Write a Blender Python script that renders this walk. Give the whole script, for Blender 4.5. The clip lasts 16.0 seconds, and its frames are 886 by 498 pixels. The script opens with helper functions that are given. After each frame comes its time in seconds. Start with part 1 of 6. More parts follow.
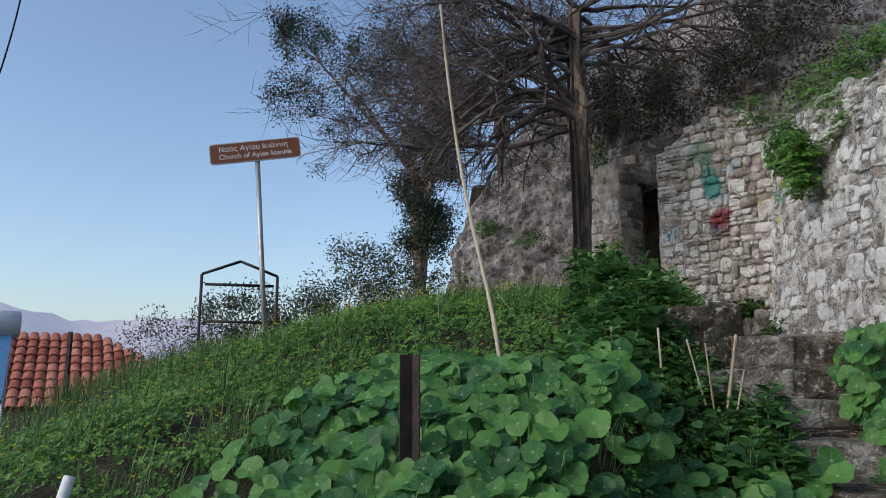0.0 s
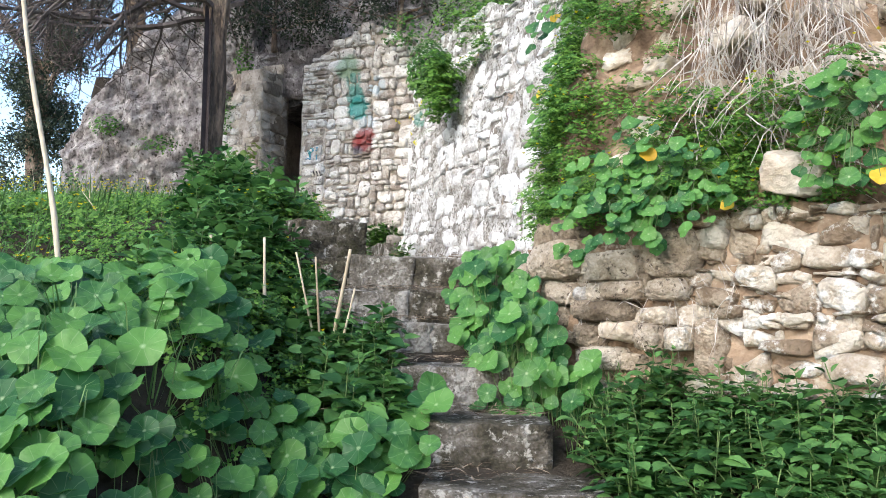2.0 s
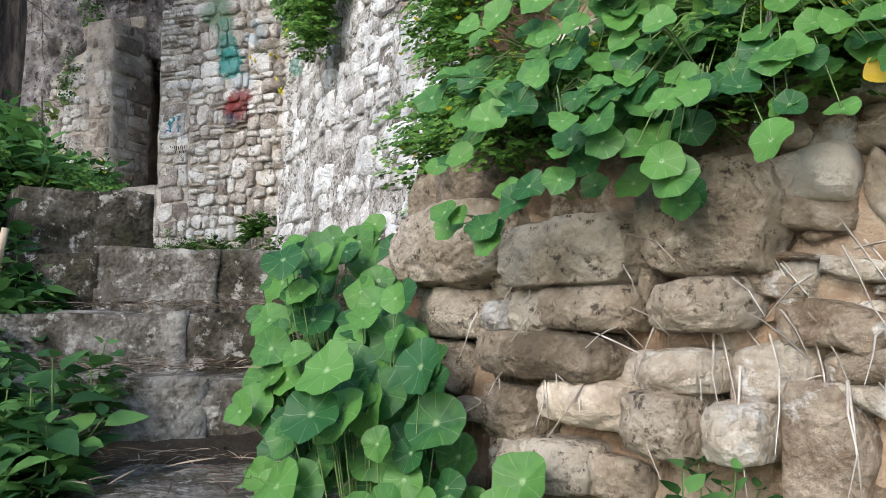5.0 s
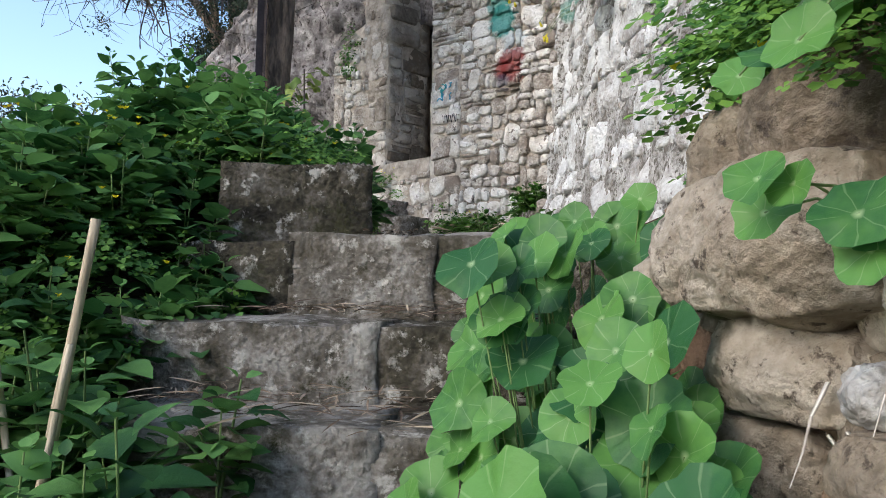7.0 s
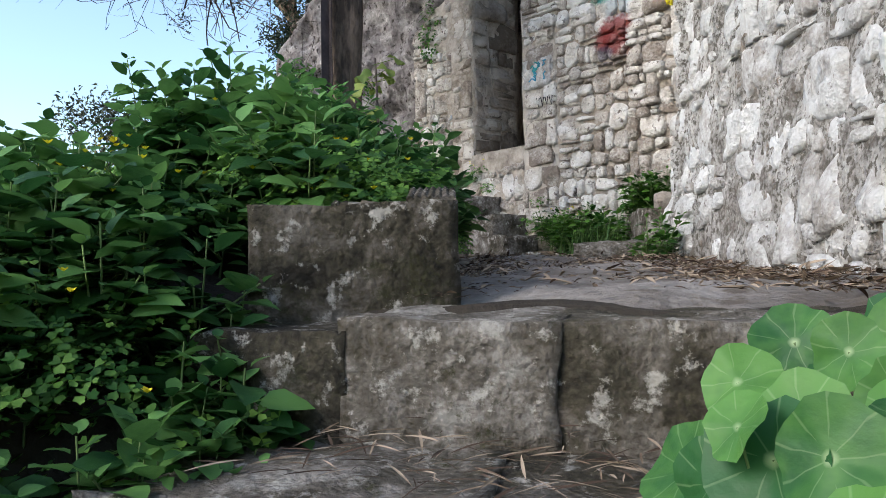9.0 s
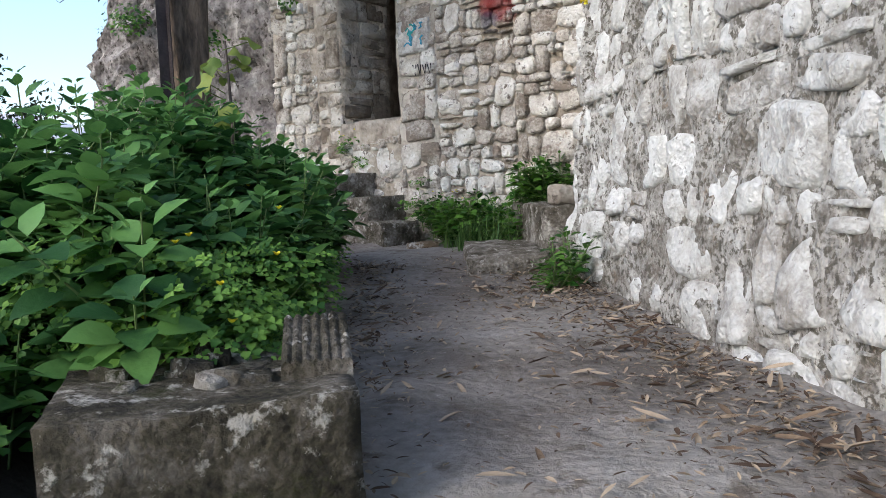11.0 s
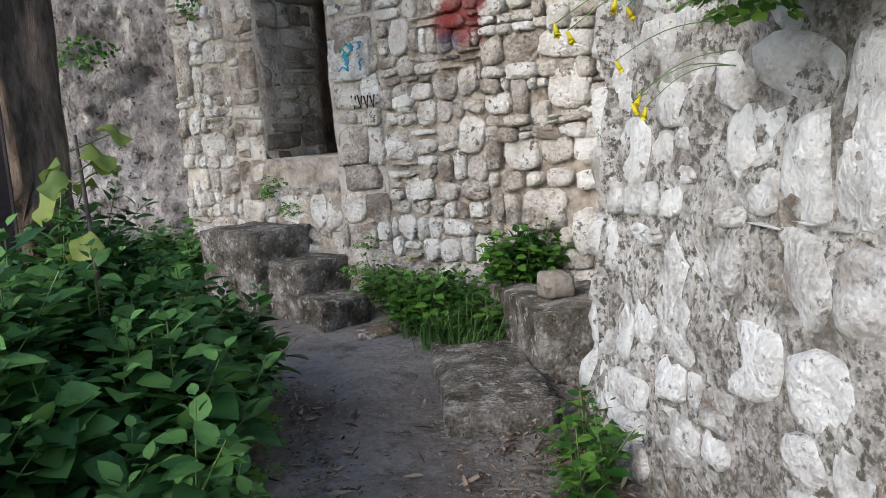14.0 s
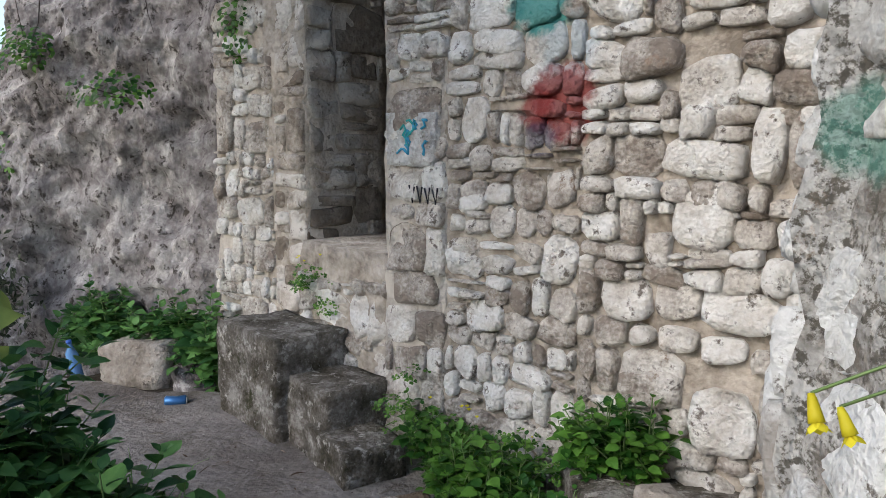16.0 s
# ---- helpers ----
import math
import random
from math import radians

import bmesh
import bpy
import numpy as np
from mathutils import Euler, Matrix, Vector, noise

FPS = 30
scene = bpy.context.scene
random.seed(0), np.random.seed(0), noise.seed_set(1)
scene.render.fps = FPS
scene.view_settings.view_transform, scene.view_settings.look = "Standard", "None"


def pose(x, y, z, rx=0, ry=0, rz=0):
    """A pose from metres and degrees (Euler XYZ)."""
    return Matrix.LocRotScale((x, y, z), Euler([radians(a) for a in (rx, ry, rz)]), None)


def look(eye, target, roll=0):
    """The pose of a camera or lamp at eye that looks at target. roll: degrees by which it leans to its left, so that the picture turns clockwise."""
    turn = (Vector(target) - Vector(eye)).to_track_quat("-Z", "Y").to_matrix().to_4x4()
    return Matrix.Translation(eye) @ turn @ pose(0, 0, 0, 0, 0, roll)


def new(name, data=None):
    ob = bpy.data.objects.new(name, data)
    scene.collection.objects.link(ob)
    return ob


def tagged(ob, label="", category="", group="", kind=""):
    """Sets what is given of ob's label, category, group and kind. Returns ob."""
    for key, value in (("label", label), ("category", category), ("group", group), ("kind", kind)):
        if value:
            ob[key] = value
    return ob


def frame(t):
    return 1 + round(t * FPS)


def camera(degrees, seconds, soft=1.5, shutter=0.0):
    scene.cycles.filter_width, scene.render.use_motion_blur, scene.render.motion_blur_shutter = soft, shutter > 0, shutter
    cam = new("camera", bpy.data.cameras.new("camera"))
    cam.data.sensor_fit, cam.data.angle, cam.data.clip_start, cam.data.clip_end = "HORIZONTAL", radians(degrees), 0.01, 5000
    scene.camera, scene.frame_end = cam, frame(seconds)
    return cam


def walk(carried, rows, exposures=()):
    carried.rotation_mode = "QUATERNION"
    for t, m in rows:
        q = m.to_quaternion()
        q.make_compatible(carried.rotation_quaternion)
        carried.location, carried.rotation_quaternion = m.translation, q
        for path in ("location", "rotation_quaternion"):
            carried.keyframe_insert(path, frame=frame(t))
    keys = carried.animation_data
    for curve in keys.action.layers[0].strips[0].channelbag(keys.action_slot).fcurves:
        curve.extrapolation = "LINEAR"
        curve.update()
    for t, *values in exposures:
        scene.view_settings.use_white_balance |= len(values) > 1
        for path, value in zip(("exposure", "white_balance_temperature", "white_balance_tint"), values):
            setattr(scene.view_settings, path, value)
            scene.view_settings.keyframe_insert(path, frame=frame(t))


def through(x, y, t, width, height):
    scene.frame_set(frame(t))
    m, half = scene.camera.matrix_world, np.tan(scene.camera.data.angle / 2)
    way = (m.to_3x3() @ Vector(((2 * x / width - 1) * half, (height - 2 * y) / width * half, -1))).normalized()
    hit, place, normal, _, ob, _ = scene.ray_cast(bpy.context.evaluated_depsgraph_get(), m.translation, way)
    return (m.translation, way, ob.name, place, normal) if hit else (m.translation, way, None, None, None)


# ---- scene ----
cam = camera(58.3, 16.0, soft=0.9)
PATH = [
    (0, (-0.588, -3.234, 1.447), (-1.418, -1.446, 1.784), 0.3),
    (0.5, (-0.525, -3.152, 1.421), (-1.021, -1.227, 1.643), 0.2),
    (1, (-0.576, -2.897, 1.421), (-0.767, -0.915, 1.602), 0.3),
    (1.5, (-0.59, -2.697, 1.424), (-0.654, -0.707, 1.612), 0.7),
    (2, (-0.496, -2.363, 1.401), (-0.505, -0.371, 1.574), 1.3),
    (2.5, (-0.45, -2.054, 1.411), (-0.254, -0.067, 1.538), 0.6),
    (3, (-0.412, -1.676, 1.472), (0.057, 0.261, 1.644), -0.9),
    (3.2, (-0.36, -1.54, 1.469), (0.162, 0.383, 1.642), -0.9),
    (5.3, (-0.045, -0.009, 1.527), (-0.068, 1.982, 1.712), -0.1),
    (5.5, (-0.055, 0.09, 1.525), (-0.167, 2.078, 1.716), 0.0),
    (6, (-0.106, 0.324, 1.566), (-0.32, 2.302, 1.765), 1.9),
    (6.5, (-0.065, 0.513, 1.568), (-0.425, 2.475, 1.712), 1.8),
    (7, (-0.004, 0.666, 1.644), (-0.617, 2.568, 1.74), 1.2),
    (7.5, (-0.06, 0.763, 1.69), (-0.838, 2.602, 1.795), 0.3),
    (8, (-0.121, 0.882, 1.745), (-0.902, 2.721, 1.826), -0.2),
    (8.5, (-0.144, 1.119, 1.774), (-0.95, 2.948, 1.822), -1.6),
    (8.7, (-0.201, 1.234, 1.826), (-1.047, 3.046, 1.872), -1.0),
    (10.8, (-0.571, 1.872, 2.311), (-1.086, 3.798, 2.147), -2.2),
    (11, (-0.577, 1.924, 2.39), (-1.092, 3.849, 2.212), -2.4),
    (11.5, (-0.662, 2.091, 2.402), (-1.163, 4.019, 2.224), -3.5),
    (12, (-0.763, 2.249, 2.619), (-1.124, 4.204, 2.4), -4.3),
    (12.5, (-0.78, 2.48, 2.659), (-1.086, 4.439, 2.396), -3.2),
    (13, (-0.797, 2.68, 2.842), (-1.103, 4.637, 2.569), -2.5),
    (13.5, (-0.866, 2.873, 2.847), (-1.193, 4.827, 2.569), -2.6),
    (14, (-0.935, 3.067, 3.035), (-1.301, 5.007, 2.714), -4.2),
    (14.5, (-0.937, 3.329, 3.034), (-1.436, 5.248, 2.769), -0.6),
    (15, (-0.912, 3.625, 3.268), (-1.495, 5.519, 2.998), 0.4),
    (15.5, (-1.021, 3.896, 3.312), (-1.603, 5.79, 3.041), 0.3),
    (16, (-1.098, 4.147, 3.408), (-1.654, 6.049, 3.134), 0.5),
]
walk(cam, [(t, look(eye, target, roll)) for t, eye, target, roll in PATH],
     exposures=[(0.0, 0.4, 6600, 10), (0.5, 1.4, 6600, 10), (1.2, 1.75, 6600, 9), (4.0, 1.55, 6600, 9), (6.0, 1.3, 6600, 9), (11.0, 1.3, 6600, 9), (14.0, 1.25, 6600, 9), (16.0, 1.15, 6600, 9)])

# ---- light ----
world = bpy.data.worlds.new("sky")
scene.world = world
world.use_nodes = True
wn = world.node_tree
sky = wn.nodes.new("ShaderNodeTexSky")
sky.sky_type = 'NISHITA'
sky.sun_disc = False
sky.sun_elevation = radians(32)
sky.sun_rotation = radians(215)
sky.air_density, sky.dust_density, sky.ozone_density = 1.0, 1.7, 2.5
wn.nodes["Background"].inputs["Strength"].default_value = 0.15
wn.links.new(sky.outputs[0], wn.nodes["Background"].inputs["Color"])
sun = new("sun", bpy.data.lights.new("sun", 'SUN'))
sun.data.energy, sun.data.angle, sun.data.color = 0.75, radians(22), (1.0, 0.96, 0.92)
sun.matrix_world = look((-9, -8, 12), (0, 4, 2))

# ---- materials ----
def mat(name, stops, scale=6.0, fine=60.0, rough=0.9, bump=0.3, bump_scale=40.0, vary=0.25, spots=None, spot_scale=14.0, spot_cut=0.62, metal=0.0, stretch=(1, 1, 1), patches=(), spots2=None):
    """A mottled surface: two scales of noise through a ramp, spots of a second colour, own tone per object, relief."""
    m = bpy.data.materials.new(name)
    m.use_nodes = True
    nt = m.node_tree
    nd, ln = nt.nodes, nt.links
    out = nd["Principled BSDF"]
    geo = nd.new("ShaderNodeNewGeometry")
    mp = nd.new("ShaderNodeMapping")
    mp.inputs["Scale"].default_value = stretch
    ln.new(geo.outputs["Position"], mp.inputs["Vector"])
    def noise_tex(s, detail=4.0, r=0.6):
        n = nd.new("ShaderNodeTexNoise")
        n.inputs["Scale"].default_value, n.inputs["Detail"].default_value, n.inputs["Roughness"].default_value = s, detail, r
        ln.new(mp.outputs[0], n.inputs["Vector"])
        return n.outputs["Fac"]
    def math_node(op, a, b):
        n = nd.new("ShaderNodeMath")
        n.operation = op
        for i, v in enumerate((a, b)):
            if isinstance(v, (int, float)):
                n.inputs[i].default_value = v
            else:
                ln.new(v, n.inputs[i])
        return n.outputs[0]
    def mix(fac, a, b, mode='MIX'):
        n = nd.new("ShaderNodeMix")
        n.data_type, n.blend_type = 'RGBA', mode
        for sock, v in ((n.inputs[0], fac), (n.inputs[6], a), (n.inputs[7], b)):
            if isinstance(v, (int, float)):
                sock.default_value = v
            elif isinstance(v, tuple):
                sock.default_value = (*v, 1)
            else:
                ln.new(v, sock)
        return n.outputs[2]
    info = nd.new("ShaderNodeObjectInfo")
    isl = geo.outputs["Random Per Island"]
    rnd = math_node('FRACT', math_node('ADD', info.outputs["Random"], isl), 0.0)
    fac = math_node('ADD', math_node('MULTIPLY', noise_tex(scale), 0.72), math_node('MULTIPLY', noise_tex(fine, 3.0), 0.28))
    fac = math_node('ADD', fac, math_node('MULTIPLY', math_node('SUBTRACT', rnd, 0.5), vary))
    ramp = nd.new("ShaderNodeValToRGB")
    cr = ramp.color_ramp
    lo, hi = 0.33, 0.67
    n = len(stops)
    while len(cr.elements) < n:
        cr.elements.new(0.5)
    for i, c in enumerate(stops):
        cr.elements[i].position = lo + (hi - lo) * i / (n - 1)
        cr.elements[i].color = (*c, 1)
    ln.new(fac, ramp.inputs[0])
    col = ramp.outputs[0]
    if spots:
        sp = nd.new("ShaderNodeMapRange")
        sp.inputs["From Min"].default_value, sp.inputs["From Max"].default_value = spot_cut - 0.04, spot_cut + 0.04
        ln.new(noise_tex(spot_scale, 6.0, 0.7), sp.inputs["Value"])
        col = mix(sp.outputs[0], col, spots)
    if spots2:
        colour2, scale2, cut2 = spots2
        sp = nd.new("ShaderNodeMapRange")
        sp.inputs["From Min"].default_value, sp.inputs["From Max"].default_value = cut2 - 0.03, cut2 + 0.05
        ln.new(noise_tex(scale2, 8.0, 0.78), sp.inputs["Value"])
        col = mix(sp.outputs[0], col, colour2)
    for (px, py, pz), radius, colour, strength in patches:
        d = nd.new("ShaderNodeVectorMath")
        d.operation = 'DISTANCE'
        ln.new(geo.outputs["Position"], d.inputs[0])
        d.inputs[1].default_value = (px, py, pz)
        e = math_node('ADD', d.outputs["Value"], math_node('MULTIPLY', math_node('SUBTRACT', noise_tex(16.0), 0.5), radius * 0.9))
        f = nd.new("ShaderNodeMapRange")
        f.inputs["From Min"].default_value, f.inputs["From Max"].default_value = radius, radius * 0.7
        f.inputs["To Max"].default_value = strength
        ln.new(e, f.inputs["Value"])
        col = mix(f.outputs[0], col, colour)
    ln.new(col, out.inputs["Base Color"])
    out.inputs["Roughness"].default_value = rough
    out.inputs["Metallic"].default_value = metal
    out.inputs["Specular IOR Level"].default_value = 0.3
    if bump:
        bn = nd.new("ShaderNodeBump")
        bn.inputs["Strength"].default_value, bn.inputs["Distance"].default_value = bump, 0.03
        hsum = math_node('ADD', noise_tex(bump_scale, 6.0, 0.7), math_node('MULTIPLY', noise_tex(bump_scale * 0.25, 3.0), 1.5))
        ln.new(hsum, bn.inputs["Height"])
        ln.new(bn.outputs[0], out.inputs["Normal"])
    return m


def leaf_mat(name, dark, light, rough=0.45, through=0.35, scale=3.0, vein=None):
    """Leaf tissue: tone by patch and by leaf, some light through the blade."""
    m = mat(name, (dark, tuple((a + b) / 2 for a, b in zip(dark, light)), light), scale, 40.0, rough, 0.15, 60.0, vary=0.55)
    nt = m.node_tree
    bs = nt.nodes["Principled BSDF"]
    tr = nt.nodes.new("ShaderNodeBsdfTranslucent")
    mx = nt.nodes.new("ShaderNodeMixShader")
    mx.inputs[0].default_value = through
    src = bs.inputs["Base Color"].links[0].from_socket
    if vein:
        uv = nt.nodes.new("ShaderNodeUVMap")
        sep = nt.nodes.new("ShaderNodeSeparateXYZ")
        nt.links.new(uv.outputs[0], sep.inputs[0])
        w = nt.nodes.new("ShaderNodeMath")
        w.operation = 'SINE'
        k = nt.nodes.new("ShaderNodeMath")
        k.operation = 'MULTIPLY'
        k.inputs[1].default_value = 2 * math.pi * 9
        nt.links.new(sep.outputs[0], k.inputs[0])
        nt.links.new(k.outputs[0], w.inputs[0])
        r1 = nt.nodes.new("ShaderNodeMapRange")
        r1.inputs["From Min"].default_value, r1.inputs["From Max"].default_value = 0.955, 1.0
        r1.inputs["To Max"].default_value = 0.2
        nt.links.new(w.outputs[0], r1.inputs["Value"])
        r2 = nt.nodes.new("ShaderNodeMapRange")
        r2.inputs["From Min"].default_value, r2.inputs["From Max"].default_value = 0.16, 0.02
        r2.inputs["To Max"].default_value = 0.8
        nt.links.new(sep.outputs[1], r2.inputs["Value"])
        a = nt.nodes.new("ShaderNodeMath")
        a.operation = 'MAXIMUM'
        nt.links.new(r1.outputs[0], a.inputs[0])
        nt.links.new(r2.outputs[0], a.inputs[1])
        mc = nt.nodes.new("ShaderNodeMix")
        mc.data_type = 'RGBA'
        mc.inputs[7].default_value = (*vein, 1)
        nt.links.new(a.outputs[0], mc.inputs[0])
        nt.links.new(src, mc.inputs[6])
        src = mc.outputs[2]
        nt.links.new(src, bs.inputs["Base Color"])
    nt.links.new(src, tr.inputs["Color"])
    nt.links.new(bs.outputs[0], mx.inputs[1])
    nt.links.new(tr.outputs[0], mx.inputs[2])
    nt.links.new(mx.outputs[0], nt.nodes["Material Output"].inputs["Surface"])
    return m


def plain(name, colour, rough=0.6, metal=0.0):
    m = mat(name, (tuple(c * 0.85 for c in colour), tuple(min(1, c * 1.1) for c in colour)), 8.0, 50.0, rough, 0.08, 80.0, vary=0.1, metal=metal)
    return m


RED = ((-1.51, 7.20, 3.55), 0.17, (0.26, 0.03, 0.03), 0.85)
RED2 = ((-1.62, 7.25, 3.53), 0.10, (0.26, 0.03, 0.03), 0.8)
DARKBLUE = ((-1.60, 7.24, 3.41), 0.09, (0.07, 0.07, 0.13), 0.6)
TEAL = ((-1.62, 7.25, 3.96), 0.17, (0.02, 0.30, 0.28), 0.85)
TEAL_B = ((-1.66, 7.27, 4.12), 0.14, (0.03, 0.28, 0.24), 0.75)
GREEN = ((-1.77, 7.32, 4.48), 0.19, (0.16, 0.34, 0.20), 0.6)
GREEN2 = ((-1.68, 7.28, 4.30), 0.13, (0.12, 0.36, 0.30), 0.6)
TEAL2 = ((-0.78, 5.66, 3.43), 0.10, (0.07, 0.30, 0.24), 0.6)
PALE = ((-1.38, 7.14, 4.20), 0.15, (0.50, 0.60, 0.66), 0.7)
PALE2 = ((-1.49, 7.20, 3.75), 0.15, (0.55, 0.62, 0.66), 0.8)
M_soil = mat("soil", ((0.022, 0.017, 0.012), (0.045, 0.036, 0.026), (0.085, 0.068, 0.05)), 3.0, 40.0, 0.95, 0.6, 30.0)
M_path = mat("trodden_path", ((0.135, 0.118, 0.105), (0.26, 0.24, 0.223), (0.37, 0.35, 0.335)), 1.6, 30.0, 0.92, 0.7, 26.0, spots=(0.13, 0.108, 0.09), spot_scale=6.0, spot_cut=0.60, spots2=((0.36, 0.345, 0.325), 20.0, 0.64))
M_white = mat("limewashed_stone", ((0.36, 0.335, 0.31), (0.66, 0.66, 0.65), (0.80, 0.805, 0.80)), 9.0, 60.0, 0.88, 0.9, 46.0, vary=0.22, spots=(0.19, 0.17, 0.15), spot_scale=26.0, spot_cut=0.635, spots2=((0.34, 0.245, 0.18), 3.2, 0.665),
              patches=(((-0.76, 5.50, 3.46), 0.09, (0.04, 0.32, 0.22), 0.6), ((-0.79, 5.45, 3.11), 0.05, (0.05, 0.34, 0.26), 0.7)))
M_whitemortar = mat("weathered_lime_mortar", ((0.20, 0.175, 0.15), (0.54, 0.525, 0.50), (0.77, 0.765, 0.75)), 6.0, 60.0, 0.95, 1.0, 46.0, spots=(0.15, 0.136, 0.115), spot_scale=36.0, spot_cut=0.535, spots2=((0.33, 0.25, 0.185), 3.2, 0.62), patches=(TEAL2,))
M_door = mat("buff_rubble_stone", ((0.28, 0.235, 0.20), (0.66, 0.62, 0.57), (0.86, 0.845, 0.82)), 8.0, 60.0, 0.92, 1.0, 46.0, vary=0.28, spots=(0.19, 0.16, 0.14), spot_scale=16.0, spot_cut=0.61, patches=(PALE, PALE2, RED, RED2, DARKBLUE, TEAL, TEAL_B, GREEN, GREEN2), spots2=((0.30, 0.22, 0.165), 5.0, 0.63))
M_doormortar = mat("earthy_mortar", ((0.22, 0.185, 0.15), (0.46, 0.405, 0.345), (0.63, 0.58, 0.52)), 6.0, 34.0, 0.95, 1.0, 22.0, patches=(RED, RED2, TEAL, TEAL_B, GREEN))
# grey-brown stone; on the doorway pier its dark tone includes painted shade
M_pier = mat("grey_stone_and_shaded_ashlar", ((0.15, 0.125, 0.10), (0.29, 0.255, 0.22), (0.44, 0.41, 0.37)), 5.0, 34.0, 0.9, 0.7, 28.0, vary=0.4, spots=(0.12, 0.10, 0.085), spot_scale=14.0, spot_cut=0.62)
M_quoin = mat("dressed_buff_stone", ((0.22, 0.18, 0.145), (0.46, 0.41, 0.36), (0.68, 0.64, 0.59)), 6.0, 50.0, 0.9, 0.8, 40.0, vary=0.35, spots=(0.20, 0.17, 0.14), spot_scale=18.0, spot_cut=0.62)
M_terrace = mat("ochre_limestone", ((0.24, 0.175, 0.12), (0.50, 0.415, 0.32), (0.72, 0.66, 0.57)), 7.0, 60.0, 0.92, 1.0, 44.0, vary=0.40, spots=(0.80, 0.78, 0.74), spot_scale=6.0, spot_cut=0.575, spots2=((0.20, 0.18, 0.165), 9.0, 0.66))
M_pitted = mat("pitted_tan_limestone", ((0.15, 0.115, 0.08), (0.38, 0.31, 0.235), (0.60, 0.53, 0.44)), 5.0, 50.0, 0.95, 1.0, 45.0, vary=0.3, spots=(0.11, 0.085, 0.065), spot_scale=30.0, spot_cut=0.60)
M_earth = mat("ochre_earth", ((0.14, 0.090, 0.060), (0.31, 0.22, 0.15), (0.47, 0.375, 0.285)), 4.0, 24.0, 0.97, 1.0, 14.0, spots=(0.50, 0.44, 0.35), spot_scale=6.0, spot_cut=0.62)
M_step = mat("mossy_grey_step_stone", ((0.022, 0.019, 0.014), (0.072, 0.063, 0.043), (0.165, 0.146, 0.124), (0.36, 0.34, 0.31)), 7.0, 60.0, 0.92, 1.0, 46.0, vary=0.22, spots=(0.46, 0.44, 0.40), spot_scale=17.0, spot_cut=0.60, spots2=((0.045, 0.046, 0.018), 4.0, 0.60))
M_rock = mat("cliff_rock", ((0.075, 0.066, 0.066), (0.20, 0.182, 0.183), (0.40, 0.38, 0.375)), 7.0, 40.0, 0.95, 1.0, 24.0, spots=(0.055, 0.047, 0.042), spot_scale=16.0, spot_cut=0.59, spots2=((0.55, 0.53, 0.515), 7.0, 0.60), stretch=(1, 1, 0.7))
M_boulder = mat("ochre_boulder", ((0.24, 0.185, 0.135), (0.46, 0.39, 0.305), (0.66, 0.60, 0.52)), 4.5, 30.0, 0.92, 1.0, 14.0, vary=0.25)
M_bark = mat("weathered_bark", ((0.055, 0.042, 0.034), (0.20, 0.15, 0.115), (0.42, 0.34, 0.26)), 7.0, 40.0, 0.95, 1.0, 26.0, stretch=(1, 1, 0.32), spots=(0.42, 0.30, 0.20), spot_scale=4.0, spot_cut=0.60)
M_twig = mat("grey_twig", ((0.05, 0.04, 0.038), (0.10, 0.083, 0.08), (0.17, 0.143, 0.135)), 6.0, 40.0, 0.9, 0.3, 40.0)
M_cane = mat("dry_cane", ((0.26, 0.20, 0.13), (0.42, 0.35, 0.25), (0.55, 0.48, 0.37)), 6.0, 40.0, 0.7, 0.3, 40.0, stretch=(1, 1, 0.2))
M_root = mat("bleached_root", ((0.30, 0.25, 0.21), (0.50, 0.45, 0.40), (0.66, 0.62, 0.57)), 6.0, 40.0, 0.9, 0.2, 40.0)
M_iron = mat("dark_painted_iron", ((0.022, 0.018, 0.02), (0.04, 0.032, 0.034), (0.075, 0.055, 0.05)), 9.0, 50.0, 0.55, 0.25, 50.0, metal=0.3)
M_galv = mat("galvanised_steel", ((0.28, 0.29, 0.30), (0.38, 0.39, 0.40), (0.46, 0.47, 0.48)), 12.0, 60.0, 0.45, 0.1, 50.0, metal=0.6)
M_brown = plain("brown_sign_face", (0.17, 0.055, 0.022), 0.4)
M_signwhite = plain("sign_white", (0.75, 0.75, 0.75), 0.5)
M_roof = mat("terracotta_tile", ((0.26, 0.075, 0.045), (0.40, 0.125, 0.075), (0.52, 0.21, 0.14)), 4.0, 30.0, 0.85, 0.3, 30.0, vary=0.4)
M_plaster = plain("pale_plaster", (0.66, 0.62, 0.56), 0.9)
M_rust = mat("corrugated_dark_metal", ((0.05, 0.04, 0.035), (0.10, 0.08, 0.07), (0.16, 0.12, 0.095)), 5.0, 30.0, 0.8, 0.3, 30.0)
M_nast = leaf_mat("nasturtium_leaf", (0.030, 0.118, 0.036), (0.112, 0.275, 0.062), 0.42, 0.36, 5.0, vein=(0.42, 0.56, 0.30))
M_nettle = leaf_mat("nettle_leaf", (0.026, 0.090, 0.025), (0.135, 0.295, 0.082), 0.5, 0.36, 4.0)
M_oxalis = leaf_mat("oxalis_leaf", (0.042, 0.130, 0.022), (0.170, 0.330, 0.060), 0.5, 0.4, 2.0)
M_grass = leaf_mat("grass_blade", (0.045, 0.115, 0.030), (0.180, 0.290, 0.100), 0.5, 0.3, 1.5)
M_ivy = leaf_mat("ivy_leaf", (0.020, 0.080, 0.012), (0.110, 0.25, 0.040), 0.4, 0.3, 4.0)
M_olive = leaf_mat("grey_green_leaf", (0.035, 0.048, 0.030), (0.12, 0.145, 0.095), 0.6, 0.25, 2.0)
